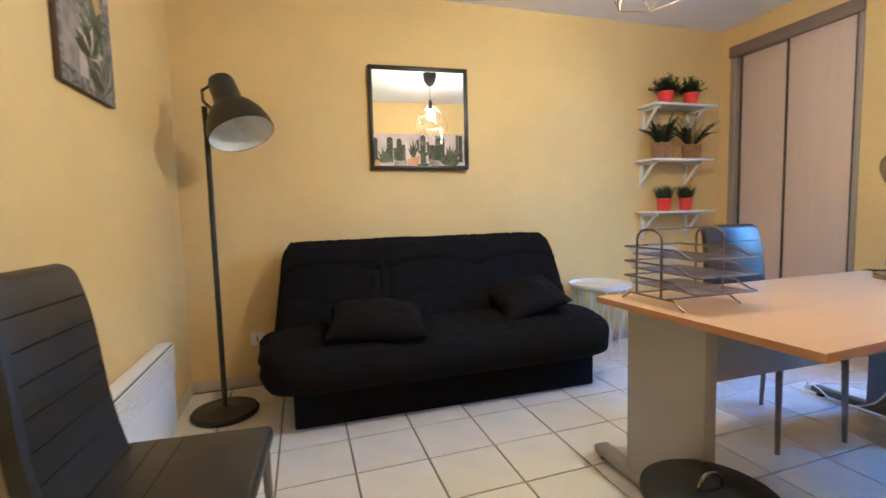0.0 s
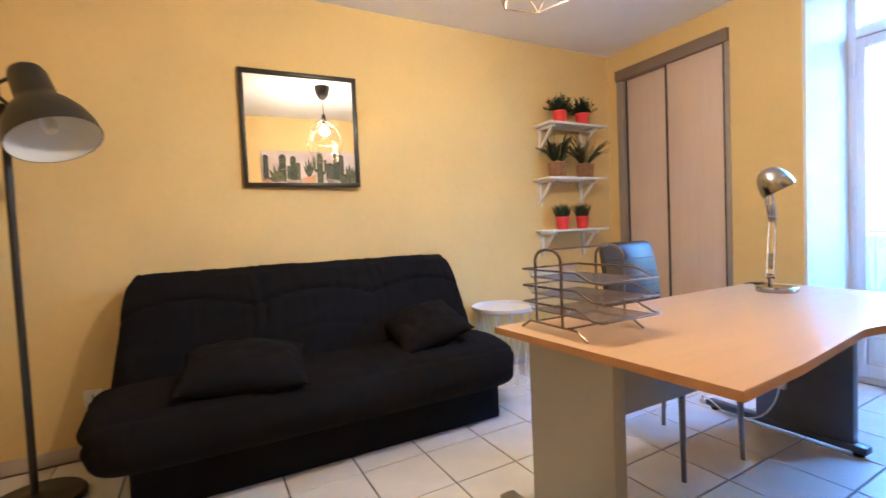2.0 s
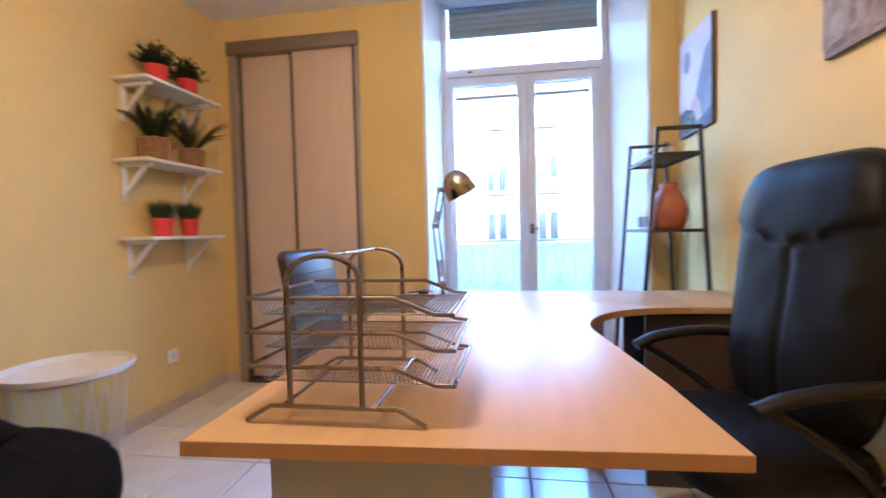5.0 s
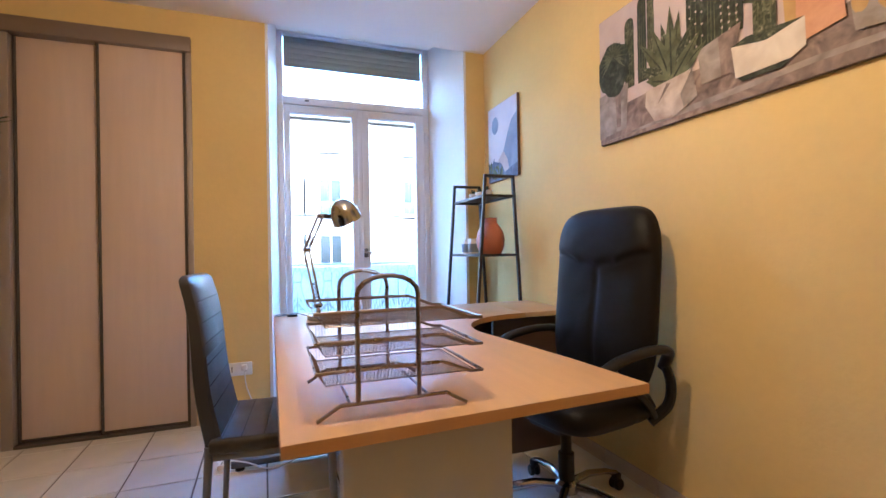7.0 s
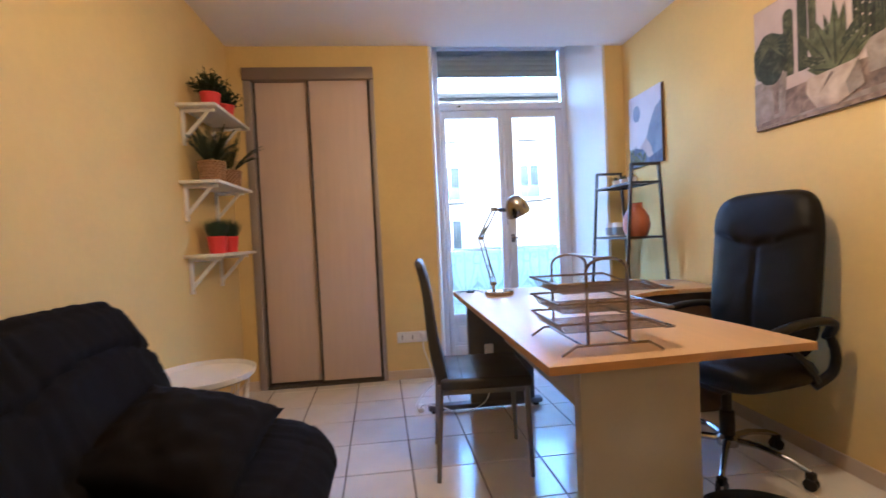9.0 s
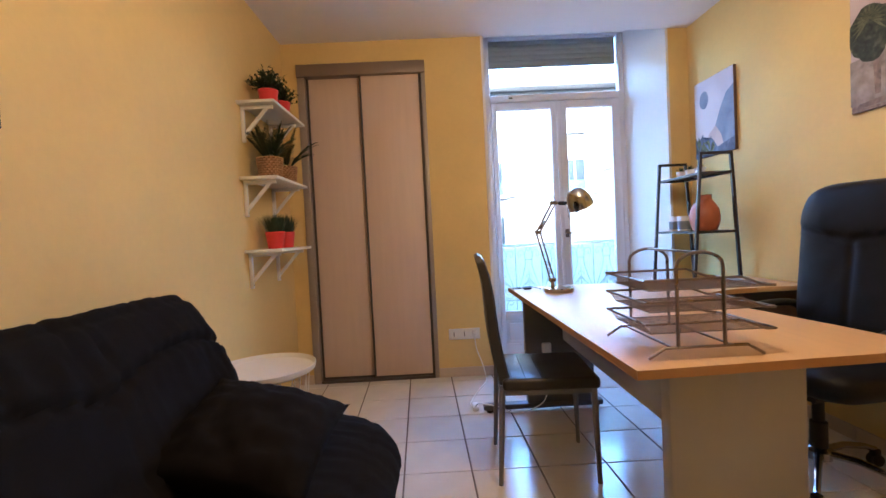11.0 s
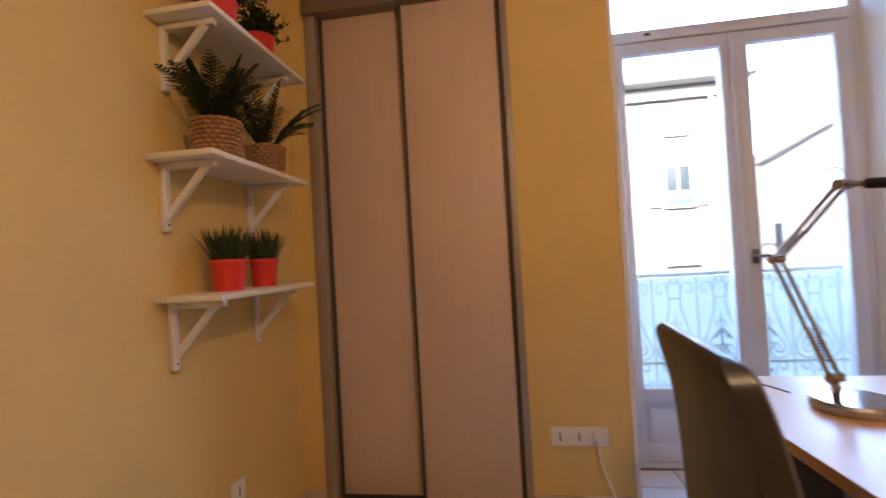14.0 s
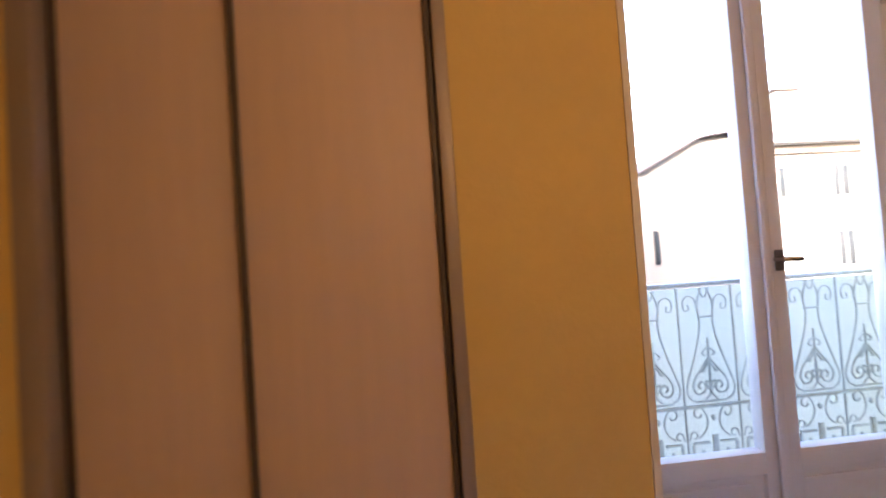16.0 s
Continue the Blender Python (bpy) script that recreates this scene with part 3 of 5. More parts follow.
for z in (0.275, 0.325, 0.375):
    b = bm_lathe([(0.018, 0), (0.019, 0.002), (0.017, 0.002), (0, -0.006)], 16)
    b.transform(Matrix.Translation((2.955, 1.777, z)) @ Matrix.Rotation(radians(-90), 4, "Y"))
    part("outlet", b, PLUGW, strip)
part("floor_plug", bm_box(3.02, 3.11, 2.195, 2.235, 0.0, 0.032, 0.01), PLUGW, plug)

# ---- mirror ----
mir = root("wall_mirror", (1.032, 3.473, 1.755), "square mirror in a thin black wooden frame on the wall", "mirror")
mir.rotation_euler = (0, 0, radians(-2.6))
hw = 0.349
for nm, bx in (("frame_rail", (-hw, hw, -0.018, 0.012, hw - 0.026, hw)), ("frame_rail", (-hw, hw, -0.018, 0.012, -hw, -hw + 0.026)),
               ("frame_rail", (-hw, -hw + 0.026, -0.018, 0.012, -hw + 0.026, hw - 0.026)), ("frame_rail", (hw - 0.026, hw, -0.018, 0.012, -hw + 0.026, hw - 0.026))):
    local(mir, nm, bm_box(*bx, 0.003), BLACKW)
local(mir, "mirror_glass", bm_box(-hw + 0.02, hw - 0.02, -0.004, 0.004, -hw + 0.02, hw - 0.02), MIRROR, smooth=0)
local(mir, "backing", bm_box(-hw + 0.01, hw - 0.01, 0.005, 0.012, -hw + 0.01, hw - 0.01), DARKWOOD)


# ---- wall shelves ----
def bracket(shelf, x, z, parent_name="bracket"):
    b = bm_box(x - 0.012, x + 0.012, YN - 0.02, YN - 0.001, z - 0.225, z - 0.018, 0.003)
    bm_box(x - 0.012, x + 0.012, YN - 0.185, YN - 0.02, z - 0.040, z - 0.019, 0.003, bm=b)
    r = bmesh.ops.create_cube(b, size=1)
    for v in r["verts"]:
        v.co = Vector((v.co.x * 0.016, v.co.y * 0.018, v.co.z * 0.205))
    bmesh.ops.rotate(b, verts=r["verts"], cent=(0, 0, 0), matrix=Matrix.Rotation(radians(42), 3, "X"))
    bmesh.ops.translate(b, verts=r["verts"], vec=(x, YN - 0.088, z - 0.105))
    br = part(parent_name, b, WHITEW, shelf)
    for dz in (0.205, 0.165):
        s = bm_lathe([(0.004, 0), (0.003, 0.0015), (0, 0.002)], 8)
        s.transform(Matrix.Translation((x, YN - 0.0205, z - dz)) @ Matrix.Rotation(radians(90), 4, "X"))
        part("screw", s, DARK_SHADE_STEEL, br)


for z, dx in ((1.066, 0.01), (1.483, 0.0), (1.915, 0.02)):
    sh = root("wall_shelf", (3.155, YN, z), "white wooden wall shelf on two wooden brackets holding plants", "shelf", "plant shelves")
    part("board", bm_box(2.852 + dx, 3.466 + dx, YN - 0.215, YN - 0.001, z - 0.018, z, 0.003), WHITEW, sh)
    bracket(sh, 2.915 + dx, z), bracket(sh, 3.37 + dx, z)


# ---- plants ----
def blade(bm, base, direction, length, width, curl, n=4):
    side = Vector((-direction.y, direction.x, 0))
    side = side.normalized() if side.length > 1e-4 else Vector((1, 0, 0))
    prev = None
    p = Vector(base)
    d = direction.normalized()
    for i in range(n + 1):
        f = i / n
        w = width * (1 - f) ** 0.7 * (0.6 + 0.8 * f if f < 0.5 else 1)
        pair = (bm.verts.new(p - side * w / 2), bm.verts.new(p + side * w / 2 + Vector((0, 0, w * 0.15))))
        if prev:
            bm.faces.new((prev[0], prev[1], pair[1], pair[0]))
        prev = pair
        d = (d + Vector((d.x, d.y, -0.35)) * curl / n).normalized()
        p = p + d * length / n


def red_pot(at, kind, seed, label, r=0.057, h=0.102):
    rnd = random.Random(seed)
    p = root("potted_plant", at, label, "potted plant", "shelf plants")
    local(p, "pot", bm_lathe([(0, 0), (r * 0.78, 0), (r * 0.80, 0.004), (r, h - 0.012), (r * 1.03, h - 0.010), (r * 1.03, h), (r * 0.95, h), (r * 0.93, h - 0.015), (0, h - 0.015)], 36), RED)
    local(p, "soil", bm_lathe([(0, 0), (r * 0.93, 0), (0, 0.004)], 20, at=(0, 0, h - 0.014)), SOIL)
    bm = bmesh.new()
    if kind == "grass":
        for i in range(290):
            a, q = rnd.uniform(0, 6.283), r * 0.85 * math.sqrt(rnd.random())
            lean = 0.12 + 0.62 * q / r
            d = Vector((math.cos(a) * lean * rnd.uniform(0.3, 0.9), math.sin(a) * lean * rnd.uniform(0.3, 0.9), 1))
            blade(bm, (math.cos(a) * q, math.sin(a) * q, h - 0.012), d, rnd.uniform(0.08, 0.138), rnd.uniform(0.005, 0.008), rnd.uniform(0.0, 0.45), 3)
    else:
        for i in range(110):
            a, e = rnd.uniform(0, 6.283), rnd.uniform(0.2, 1.5)
            d = Vector((math.cos(a) * math.cos(e), math.sin(a) * math.cos(e), math.sin(e)))
            tip = Vector((0, 0, h - 0.01)) + d * rnd.uniform(0.06, 0.15)
            bm_tube([(0, 0, h - 0.012), tip], 0.0012, 3, bm=bm)
            for k in range(13):
                f = rnd.uniform(0.35, 1.05)
                c = Vector((0, 0, h - 0.01)).lerp(tip, f)
                dd = Vector((rnd.uniform(-1, 1), rnd.uniform(-1, 1), rnd.uniform(-0.3, 1)))
                blade(bm, c, dd, rnd.uniform(0.018, 0.032), rnd.uniform(0.010, 0.016), 0.3, 2)
    local(p, "foliage", bm, GREEN, "dense dark green foliage")
    return p


red_pot((3.055, 3.385, 1.0662), "grass", 1, "grassy green plant in a red pot on the shelf")
red_pot((3.278, 3.39, 1.0662), "grass", 2, "grassy green plant in a red pot on the shelf", r=0.052)
red_pot((3.05, 3.375, 1.9152), "bush", 3, "bushy green plant in a red pot on the top shelf")
red_pot((3.30, 3.38, 1.9152), "bush", 4, "bushy green plant in a red pot on the top shelf")


def basket_plant(at, seed, r, h, fronds, reach, label):
    rnd = random.Random(seed)
    p = root("fern_in_basket", at, label, "potted plant", "shelf plants")
    body = local(p, "basket", bm_lathe([(0, 0), (r * 0.80, 0), (r * 0.97, h), (r * 0.90, h), (r * 0.86, h - 0.02), (0, h - 0.02)], 36), WICKER, "woven natural fibre basket")
    for k in range(9):
        z = 0.007 + k * (h - 0.008) / 8.4
        rr = r * (0.80 + 0.17 * z / h)
        bm = bmesh.new()
        n = 36
        ring = []
        for i in range(n):
            a = 6.2832 * i / n
            q = rr + 0.0026 + 0.0042 * math.cos(n / 2 * a + math.pi * k)
            ring.append((q * math.cos(a), q * math.sin(a), z))
        bm_tube(ring, 0.0066, 5, closed=True, bm=bm)
        local(p, "strand", bm, WICKER, parent=body)
    bm = bmesh.new()
    for i in range(fronds):
        a = 6.2832 * i / fronds + rnd.uniform(-0.25, 0.25)
        e = rnd.uniform(0.85, 1.5)
        L = reach * rnd.uniform(0.75, 1.12)
        d = Vector((math.cos(a) * math.cos(e), math.sin(a) * math.cos(e) * (0.55 if math.sin(a) > 0 else 1.0), math.sin(e)))
        q = Vector((math.cos(a) * r * 0.3, math.sin(a) * r * 0.3, h - 0.015))
        n = 20
        pts = [q]
        for k in range(n):
            d = (d + Vector((0, 0, -0.045))).normalized()
            pts.append(pts[-1] + d * L / n)
        bm_tube(pts, 0.0016, 3, bm=bm, r2=0.0006)
        side = Vector((-d.y, d.x, 0)).normalized()
        for k in range(3, n + 1):
            f = k / n
            w = 0.043 * (math.sin(math.pi * min(1, f * 0.9 + 0.08)) ** 0.7) + 0.004
            for s in (1, -1):
                dd = side * s + (pts[k] - pts[k - 1]).normalized() * 0.45 + Vector((0, 0, rnd.uniform(-0.12, 0.2)))
                blade(bm, pts[k], dd, w * 1.1, 0.0155, 0.1, 2)
    local(p, "fronds", bm, GREEN2, "arching serrated green fern fronds")
    return p


basket_plant((3.01, 3.375, 1.4832), 11, 0.070, 0.125, 23, 0.225, "green fern in a woven basket on the middle shelf")
basket_plant((3.315, 3.38, 1.4832), 12, 0.066, 0.115, 19, 0.24, "small green fern in a woven basket on the middle shelf")

# ---- side table ----
tab = root("wire_side_table", (2.315, 3.215, 0), "white metal tray side table on a wire basket base", "side table")
TZ, TR = 0.52, 0.222
local(tab, "tray", bm_lathe([(0, 0), (TR - 0.008, 0), (TR, 0.006), (TR + 0.004, 0.028), (TR + 0.001, 0.030), (TR - 0.004, 0.008), (TR - 0.01, 0.004), (0, 0.004)], 56, at=(0, 0, TZ)), WHITEW)
local(tab, "top_ring", bm_tube([(0.195 * math.cos(6.2832 * i / 40), 0.195 * math.sin(6.2832 * i / 40), TZ - 0.004) for i in range(40)], 0.004, 6, True), WHITEW)
local(tab, "bottom_ring", bm_tube([(0.155 * math.cos(6.2832 * i / 40), 0.155 * math.sin(6.2832 * i / 40), 0.005) for i in range(40)], 0.004, 6, True), WHITEW)
for i in range(24):
    a = 6.2832 * i / 24
    a2 = a + (0.42 if i % 2 else -0.42)
    local(tab, "wire", bm_tube([(0.155 * math.cos(a), 0.155 * math.sin(a), 0.005), (0.195 * math.cos(a2), 0.195 * math.sin(a2), TZ - 0.003)], 0.0024, 5), WHITEW)


# ---- dining chairs ----
def dining_chair(m, label):
    c = root("dining_chair", (0, 0, 0), label, "chair", "dining chairs")
    b = bmesh.new()
    n = 84
    bm_box(-0.215, 0.215, -0.215, 0.20, 0.415, 0.468, 0.018, 3, bm=b)
    seat = local(c, "seat", b, CHAIRL)
    for y in (0.03, 0.10, 0.16):
        local(c, "seat_seam", bm_box(-0.20, 0.20, y - 0.0015, y + 0.0015, 0.4665, 0.4695, 0.001), PLASTIC, parent=seat)
    b = bmesh.new()
    prof = []
    for i in range(n + 1):
        f = i / n
        z = 0.44 + 0.56 * f
        y = 0.190 + 0.096 * f ** 1.3 + 0.012 * math.sin(6.2832 * f * 0.9)
        prof.append((y, z, 0.190 - 0.020 * f - 0.034 * (max(0.0, f - 0.92) / 0.08) ** 3, (0.020 - 0.006 * f) * (math.sqrt(max(0.04, 1 - (max(0.0, f - 0.965) / 0.036) ** 2)))))
    loops = []
    for y, z, w, t in prof:
        loops.append([b.verts.new(v) for v in ((-w, y - t, z), (-w + 0.012, y - t * 1.5, z), (w - 0.012, y - t * 1.5, z), (w, y - t, z), (w, y + t, z), (w - 0.012, y + t * 1.25, z), (-w + 0.012, y + t * 1.25, z), (-w, y + t, z))])
    for A, B in zip(loops, loops[1:]):
        for k in range(8):
            b.faces.new((A[k], A[(k + 1) % 8], B[(k + 1) % 8], B[k]))
    b.faces.new(loops[0][::-1]), b.faces.new(loops[-1])
    back = local(c, "backrest", b, CHAIRL)
    for i in range(6):
        f = 0.22 + i * 0.125
        z = 0.44 + 0.56 * f
        y = 0.190 + 0.096 * f ** 1.3 + 0.012 * math.sin(6.2832 * f * 0.9) - (0.020 - 0.006 * f) * 1.5 - 0.0005
        local(c, "back_seam", bm_box(-0.172 + 0.02 * f, 0.172 - 0.02 * f, y - 0.001, y + 0.002, z - 0.0022, z + 0.0022, 0.0006), PLASTIC, parent=back)
    for x in (-0.185, 0.185):
        local(c, "leg", bm_tube([(x, -0.19, 0.415), (x * 1.04, -0.20, 0.0)], 0.0145, 10, r2=0.010), CHLEG)
        local(c, "leg", bm_tube([(x, 0.20, 0.44), (x * 1.04, 0.225, 0.0)], 0.0145, 10, r2=0.010), CHLEG)
        local(c, "side_rail", bm_box(x - 0.010, x + 0.010, -0.19, 0.19, 0.392, 0.414, 0.003), CHLEG)
    local(c, "cross_rail", bm_box(-0.18, 0.18, -0.20, -0.18, 0.392, 0.414, 0.003), CHLEG)
    c.matrix_world = m
    return c


dining_chair(pose(2.378, 1.945, 0, 0, 0, -4), "dark grey leatherette dining chair with ribbed back pulled to the desk")
dining_chair(pose(-0.128, 1.605, 0, 0, 0, 86), "dark grey leatherette dining chair with ribbed back beside the radiator")

# ---- radiator ----
rad = root("wall_radiator", (XW, 2.35, 0.3), "white electric panel heater fixed low on the wall", "radiator")
part("body", bm_box(XW + 0.012, XW + 0.078, 1.90, 2.832, 0.075, 0.507, 0.008), RADW, rad)
# flat dark sheet on the body; its colour gives the shade between the louvres
part("grille_recess", bm_box(XW + 0.077, XW + 0.0795, 1.915, 2.82, 0.360, 0.499), DARK_SHADE_STEEL, rad, "dark sheet drawn as the shade between the louvres")
for i in range(8):
    z = 0.365 + i * 0.0165
    part("louvre", bm_box(XW + 0.070, XW + 0.086, 1.905, 2.83, z, z + 0.010, 0.002), RADW, rad)
for y in (2.0, 2.74):
    part("wall_bracket", bm_box(XW + 0.001, XW + 0.014, y - 0.02, y + 0.02, 0.12, 0.46), GREYMET, rad)

# ---- letter trays ----
tray = root("letter_tray", (1.585, 1.715, 0.742), "three-tier steel wire mesh letter tray standing on the desk", "letter tray")
R = 0.0042


def L(x, y, z):
    return Vector((x - 1.63, y - 1.77, z - 0.742))


for x, ya, yb in ((1.488, 1.925, 1.615), (1.775, 1.925, 1.645)):
    y1, y2 = 1.845, 1.72
    pts = [L(x, ya, 0.746), L(x, ya - 0.045, 0.772), L(x, yb + 0.045, 0.772), L(x, yb, 0.746)]
    local(tray, "foot_bar", bm_tube(pts, R, 8), NICKEL)
    arch = [L(x, y1, 0.772), L(x, y1, 0.985)] + [L(x, (y1 + y2) / 2 + (y1 - y2) / 2 * math.cos(radians(a)), 0.985 + 0.038 * math.sin(radians(a))) for a in range(20, 180, 20)] + [L(x, y2, 0.985), L(x, y2, 0.772)]
    local(tray, "side_arch", bm_tube(arch, R * 1.15, 8), NICKEL)
for y, z in ((1.86, 0.772), (1.70, 0.772), (1.7825, 1.022)):
    local(tray, "cross_bar", bm_tube([L(1.488, y, z), L(1.775, y, z)], R * 0.85, 8), NICKEL)
for z in (0.835, 0.893, 0.951):
    x0, x1, y0, y1 = 1.498, 1.765, 1.570, 1.925
    rim = [L(x0, y1, z), L(x0, 1.665, z), L(x0, 1.60, z - 0.026), L(x0 + 0.006, y0, z - 0.028), L(x1 - 0.006, y0, z - 0.028), L(x1, 1.60, z - 0.026), L(x1, 1.665, z), L(x1, y1, z)]
    t = local(tray, "tray", bm_tube(rim, R * 0.9, 8, True), NICKEL)
    bm = bmesh.new()
    s = 0.020
    floor_z = z - 0.030
    nx, ny = 30, 44
    for i in range(nx + 1):
        x = x0 + s + (x1 - x0 - 2 * s) * i / nx
        bm_tube([L(x, y1, z), L(x, y1 - s, floor_z), L(x, y0 + 0.012, floor_z)], 0.0006, 3, bm=bm)
    for j in range(ny + 1):
        y = y0 + 0.012 + (y1 - s - y0 - 0.012) * j / ny
        ze = z if y > 1.665 else z - 0.026 * min(1, (1.665 - y) / 0.065)
        bm_tube([L(x0, y, ze), L(x0 + s, y, floor_z), L(x1 - s, y, floor_z), L(x1, y, ze)], 0.0006, 3, bm=bm)
    tagged(local(tray, "wire_mesh", bm, MESHM, "fine steel mesh basket", parent=t), kind="stuff")
    local(tray, "bottom_wire", bm_tube([L(x0 + s, y1 - s, floor_z), L(x1 - s, y1 - s, floor_z), L(x1 - s, y0 + 0.012, floor_z), L(x0 + s, y0 + 0.012, floor_z)], 0.0016, 6, True), NICKEL, parent=t)

# ---- desk lamp ----
dl = root("desk_lamp", (2.842, 1.724, 0.742), "chrome jointed desk lamp with a round shade standing on the desk", "desk lamp")


def K(x, y, z):
    return Vector((x - 2.842, y - 1.724, z - 0.742))


local(dl, "base", bm_lathe([(0, 0), (0.082, 0), (0.085, 0.004), (0.085, 0.018), (0.079, 0.025), (0.02, 0.029), (0, 0.029)], 40), CHROME)
rt, el, up, hd = K(2.852, 1.755, 0.81), K(2.967, 1.799, 1.084), K(2.806, 1.741, 1.247), K(2.667, 1.650, 1.257)
local(dl, "post", bm_tube([K(2.852, 1.755, 0.768), rt], 0.010, 10), CHROME)
for name, a, c in (("lower_arm", rt, el), ("upper_arm", el, up)):
    side = (c - a).cross(Vector((0, 0, 1))).normalized() * 0.0135
    arm = local(dl, name, bm_tube([a + side, c + side], 0.0052, 8), CHROME)
    local(dl, "arm_rod", bm_tube([a - side, c - side], 0.0052, 8), CHROME, parent=arm)
    d = (c - a).normalized()
    o = d.orthogonal().normalized() * 0.0095
    coil = []
    for i in range(70):
        f = i / 69
        q = a.lerp(c, 0.12 + 0.28 * f)
        coil.append(q + Matrix.Rotation(f * 6.2832 * 11, 3, d) @ o)
    local(dl, "spring", bm_tube(coil, 0.002, 4), CHROME, parent=arm)
for q in (rt, el, up):
    b = bm_tube([q + Vector((-0.008, 0.016, 0)), q + Vector((0.008, -0.016, 0))], 0.012, 12)
    local(dl, "joint", b, CHROME)
for q in (el, up):
    ring = [q + Vector((0.016, 0.008, 0.020)) + Vector((0.021 * math.cos(radians(a)), 0.012 * math.cos(radians(a)), 0.021 * math.sin(radians(a)))) for a in range(0, 360, 24)]
    local(dl, "wire_loop", bm_tube(ring, 0.0016, 5, True), DARK_SHADE_STEEL)
ax = Vector((0.20, -0.42, -0.88)).normalized()
mount = hd + Vector((0.062, 0.050, -0.020))
neck = local(dl, "neck", bm_tube([up, mount], 0.006, 10), CHROME)
local(dl, "swivel", bm_tube([up.lerp(mount, 0.5), mount], 0.0115, 12), PLASTIC, parent=neck)
hm = Matrix.Translation(hd) @ Vector((0, 0, -1)).rotation_difference(ax).to_matrix().to_4x4() @ Matrix.Diagonal((0.94, 0.94, 1.4, 1))
b = bm_lathe([(0.0705, -0.036), (0.0725, -0.036), (0.0715, -0.020), (0.066, 0.002), (0.054, 0.021), (0.037, 0.034), (0.019, 0.040), (0, 0.0415)], 36)
b.transform(hm)
sh = local(dl, "shade", b, CHROME)
b = bm_lathe([(0.0703, -0.0355), (0.0695, -0.020), (0.064, 0.001), (0.052, 0.019), (0.035, 0.032), (0.0, 0.0395)], 36)
b.transform(hm)
local(dl, "reflector", b, CHROME, parent=sh)
b = bm_lathe([(0, -0.034), (0.018, -0.028), (0.024, -0.012), (0.017, 0.010), (0.012, 0.034), (0, 0.036)], 16)
b.transform(hm)
local(dl, "bulb", b, WHITEIN, parent=sh)
local(dl, "switch_rod", bm_tube([mount + Vector((-0.012, -0.008, -0.02)), mount + Vector((-0.020, -0.012, -0.085))], 0.0017, 6), DARK_SHADE_STEEL, parent=sh)
cord = smooth_path([K(2.95, 1.80, 0.748), K(3.00, 1.86, 0.760), K(3.03, 1.90, 0.748), K(3.00, 1.945, 0.748), K(3.03, 1.93, 0.746), K(3.08, 1.90, 0.746), K(3.06, 1.95, 0.746), K(3.0, 1.955, 0.746)])
local(dl, "cord", bm_tube(cord, 0.0021, 6), PLASTIC)
local(dl, "switch", bm_box(0.135, 0.157, 0.125, 0.175, 0.002, 0.015, 0.005), PLASTIC)

# ---- office chair ----
oc = root("office_chair", (0, 0, 0), "black leatherette high-back office chair with armrests and chrome star base", "office chair")


def soft(w, h, t, nx, ny, f_depth, corner=0.30):
    """A padded upright shape in xz, its front towards -y."""
    bm = bmesh.new()
    g = {}
    for side in (1, -1):
        for i in range(nx + 1):
            for j in range(ny + 1):
                u, v = -1 + 2 * i / nx, -1 + 2 * j / ny
                if side < 0 and (i in (0, nx) or j in (0, ny)):
                    g[side, i, j] = g[1, i, j]
                    continue
                k = max(abs(u), abs(v))
                e = (abs(u) ** 5 + abs(v) ** 5) ** 0.2
                s = k / e if e > 1e-6 else 1
                puff = max(0.0, 1 - max(abs(u), abs(v)) ** 6) ** 0.5
                y = -side * t / 2 * puff - (f_depth(u, v) * puff if side > 0 else 0)
                g[side, i, j] = bm.verts.new((u * s * w / 2, y, v * s * h / 2))
        for i in range(nx):
            for j in range(ny):
                q = [g[side, i, j], g[side, i + 1, j], g[side, i + 1, j + 1], g[side, i, j + 1]]
                bm.faces.new(q if side > 0 else q[::-1])
    return bm


def back_relief(u, v):
    crease = 0.48 - 0.16 * (1 - abs(u)) ** 1.5
    d = 0.022 * (1 / (1 + math.exp(-(v - crease) * 30)))
    d -= 0.010 * math.exp(-((v - crease) / 0.035) ** 2)
    if v < crease:
        d -= 0.006 * math.exp(-(u / 0.05) ** 2)
        d += 0.012 * math.cos(u * 1.5) * math.exp(-((v + 0.45) / 0.4) ** 2)
    return d + 0.003 * noise.noise(Vector((u * 3, v * 5, 0)))


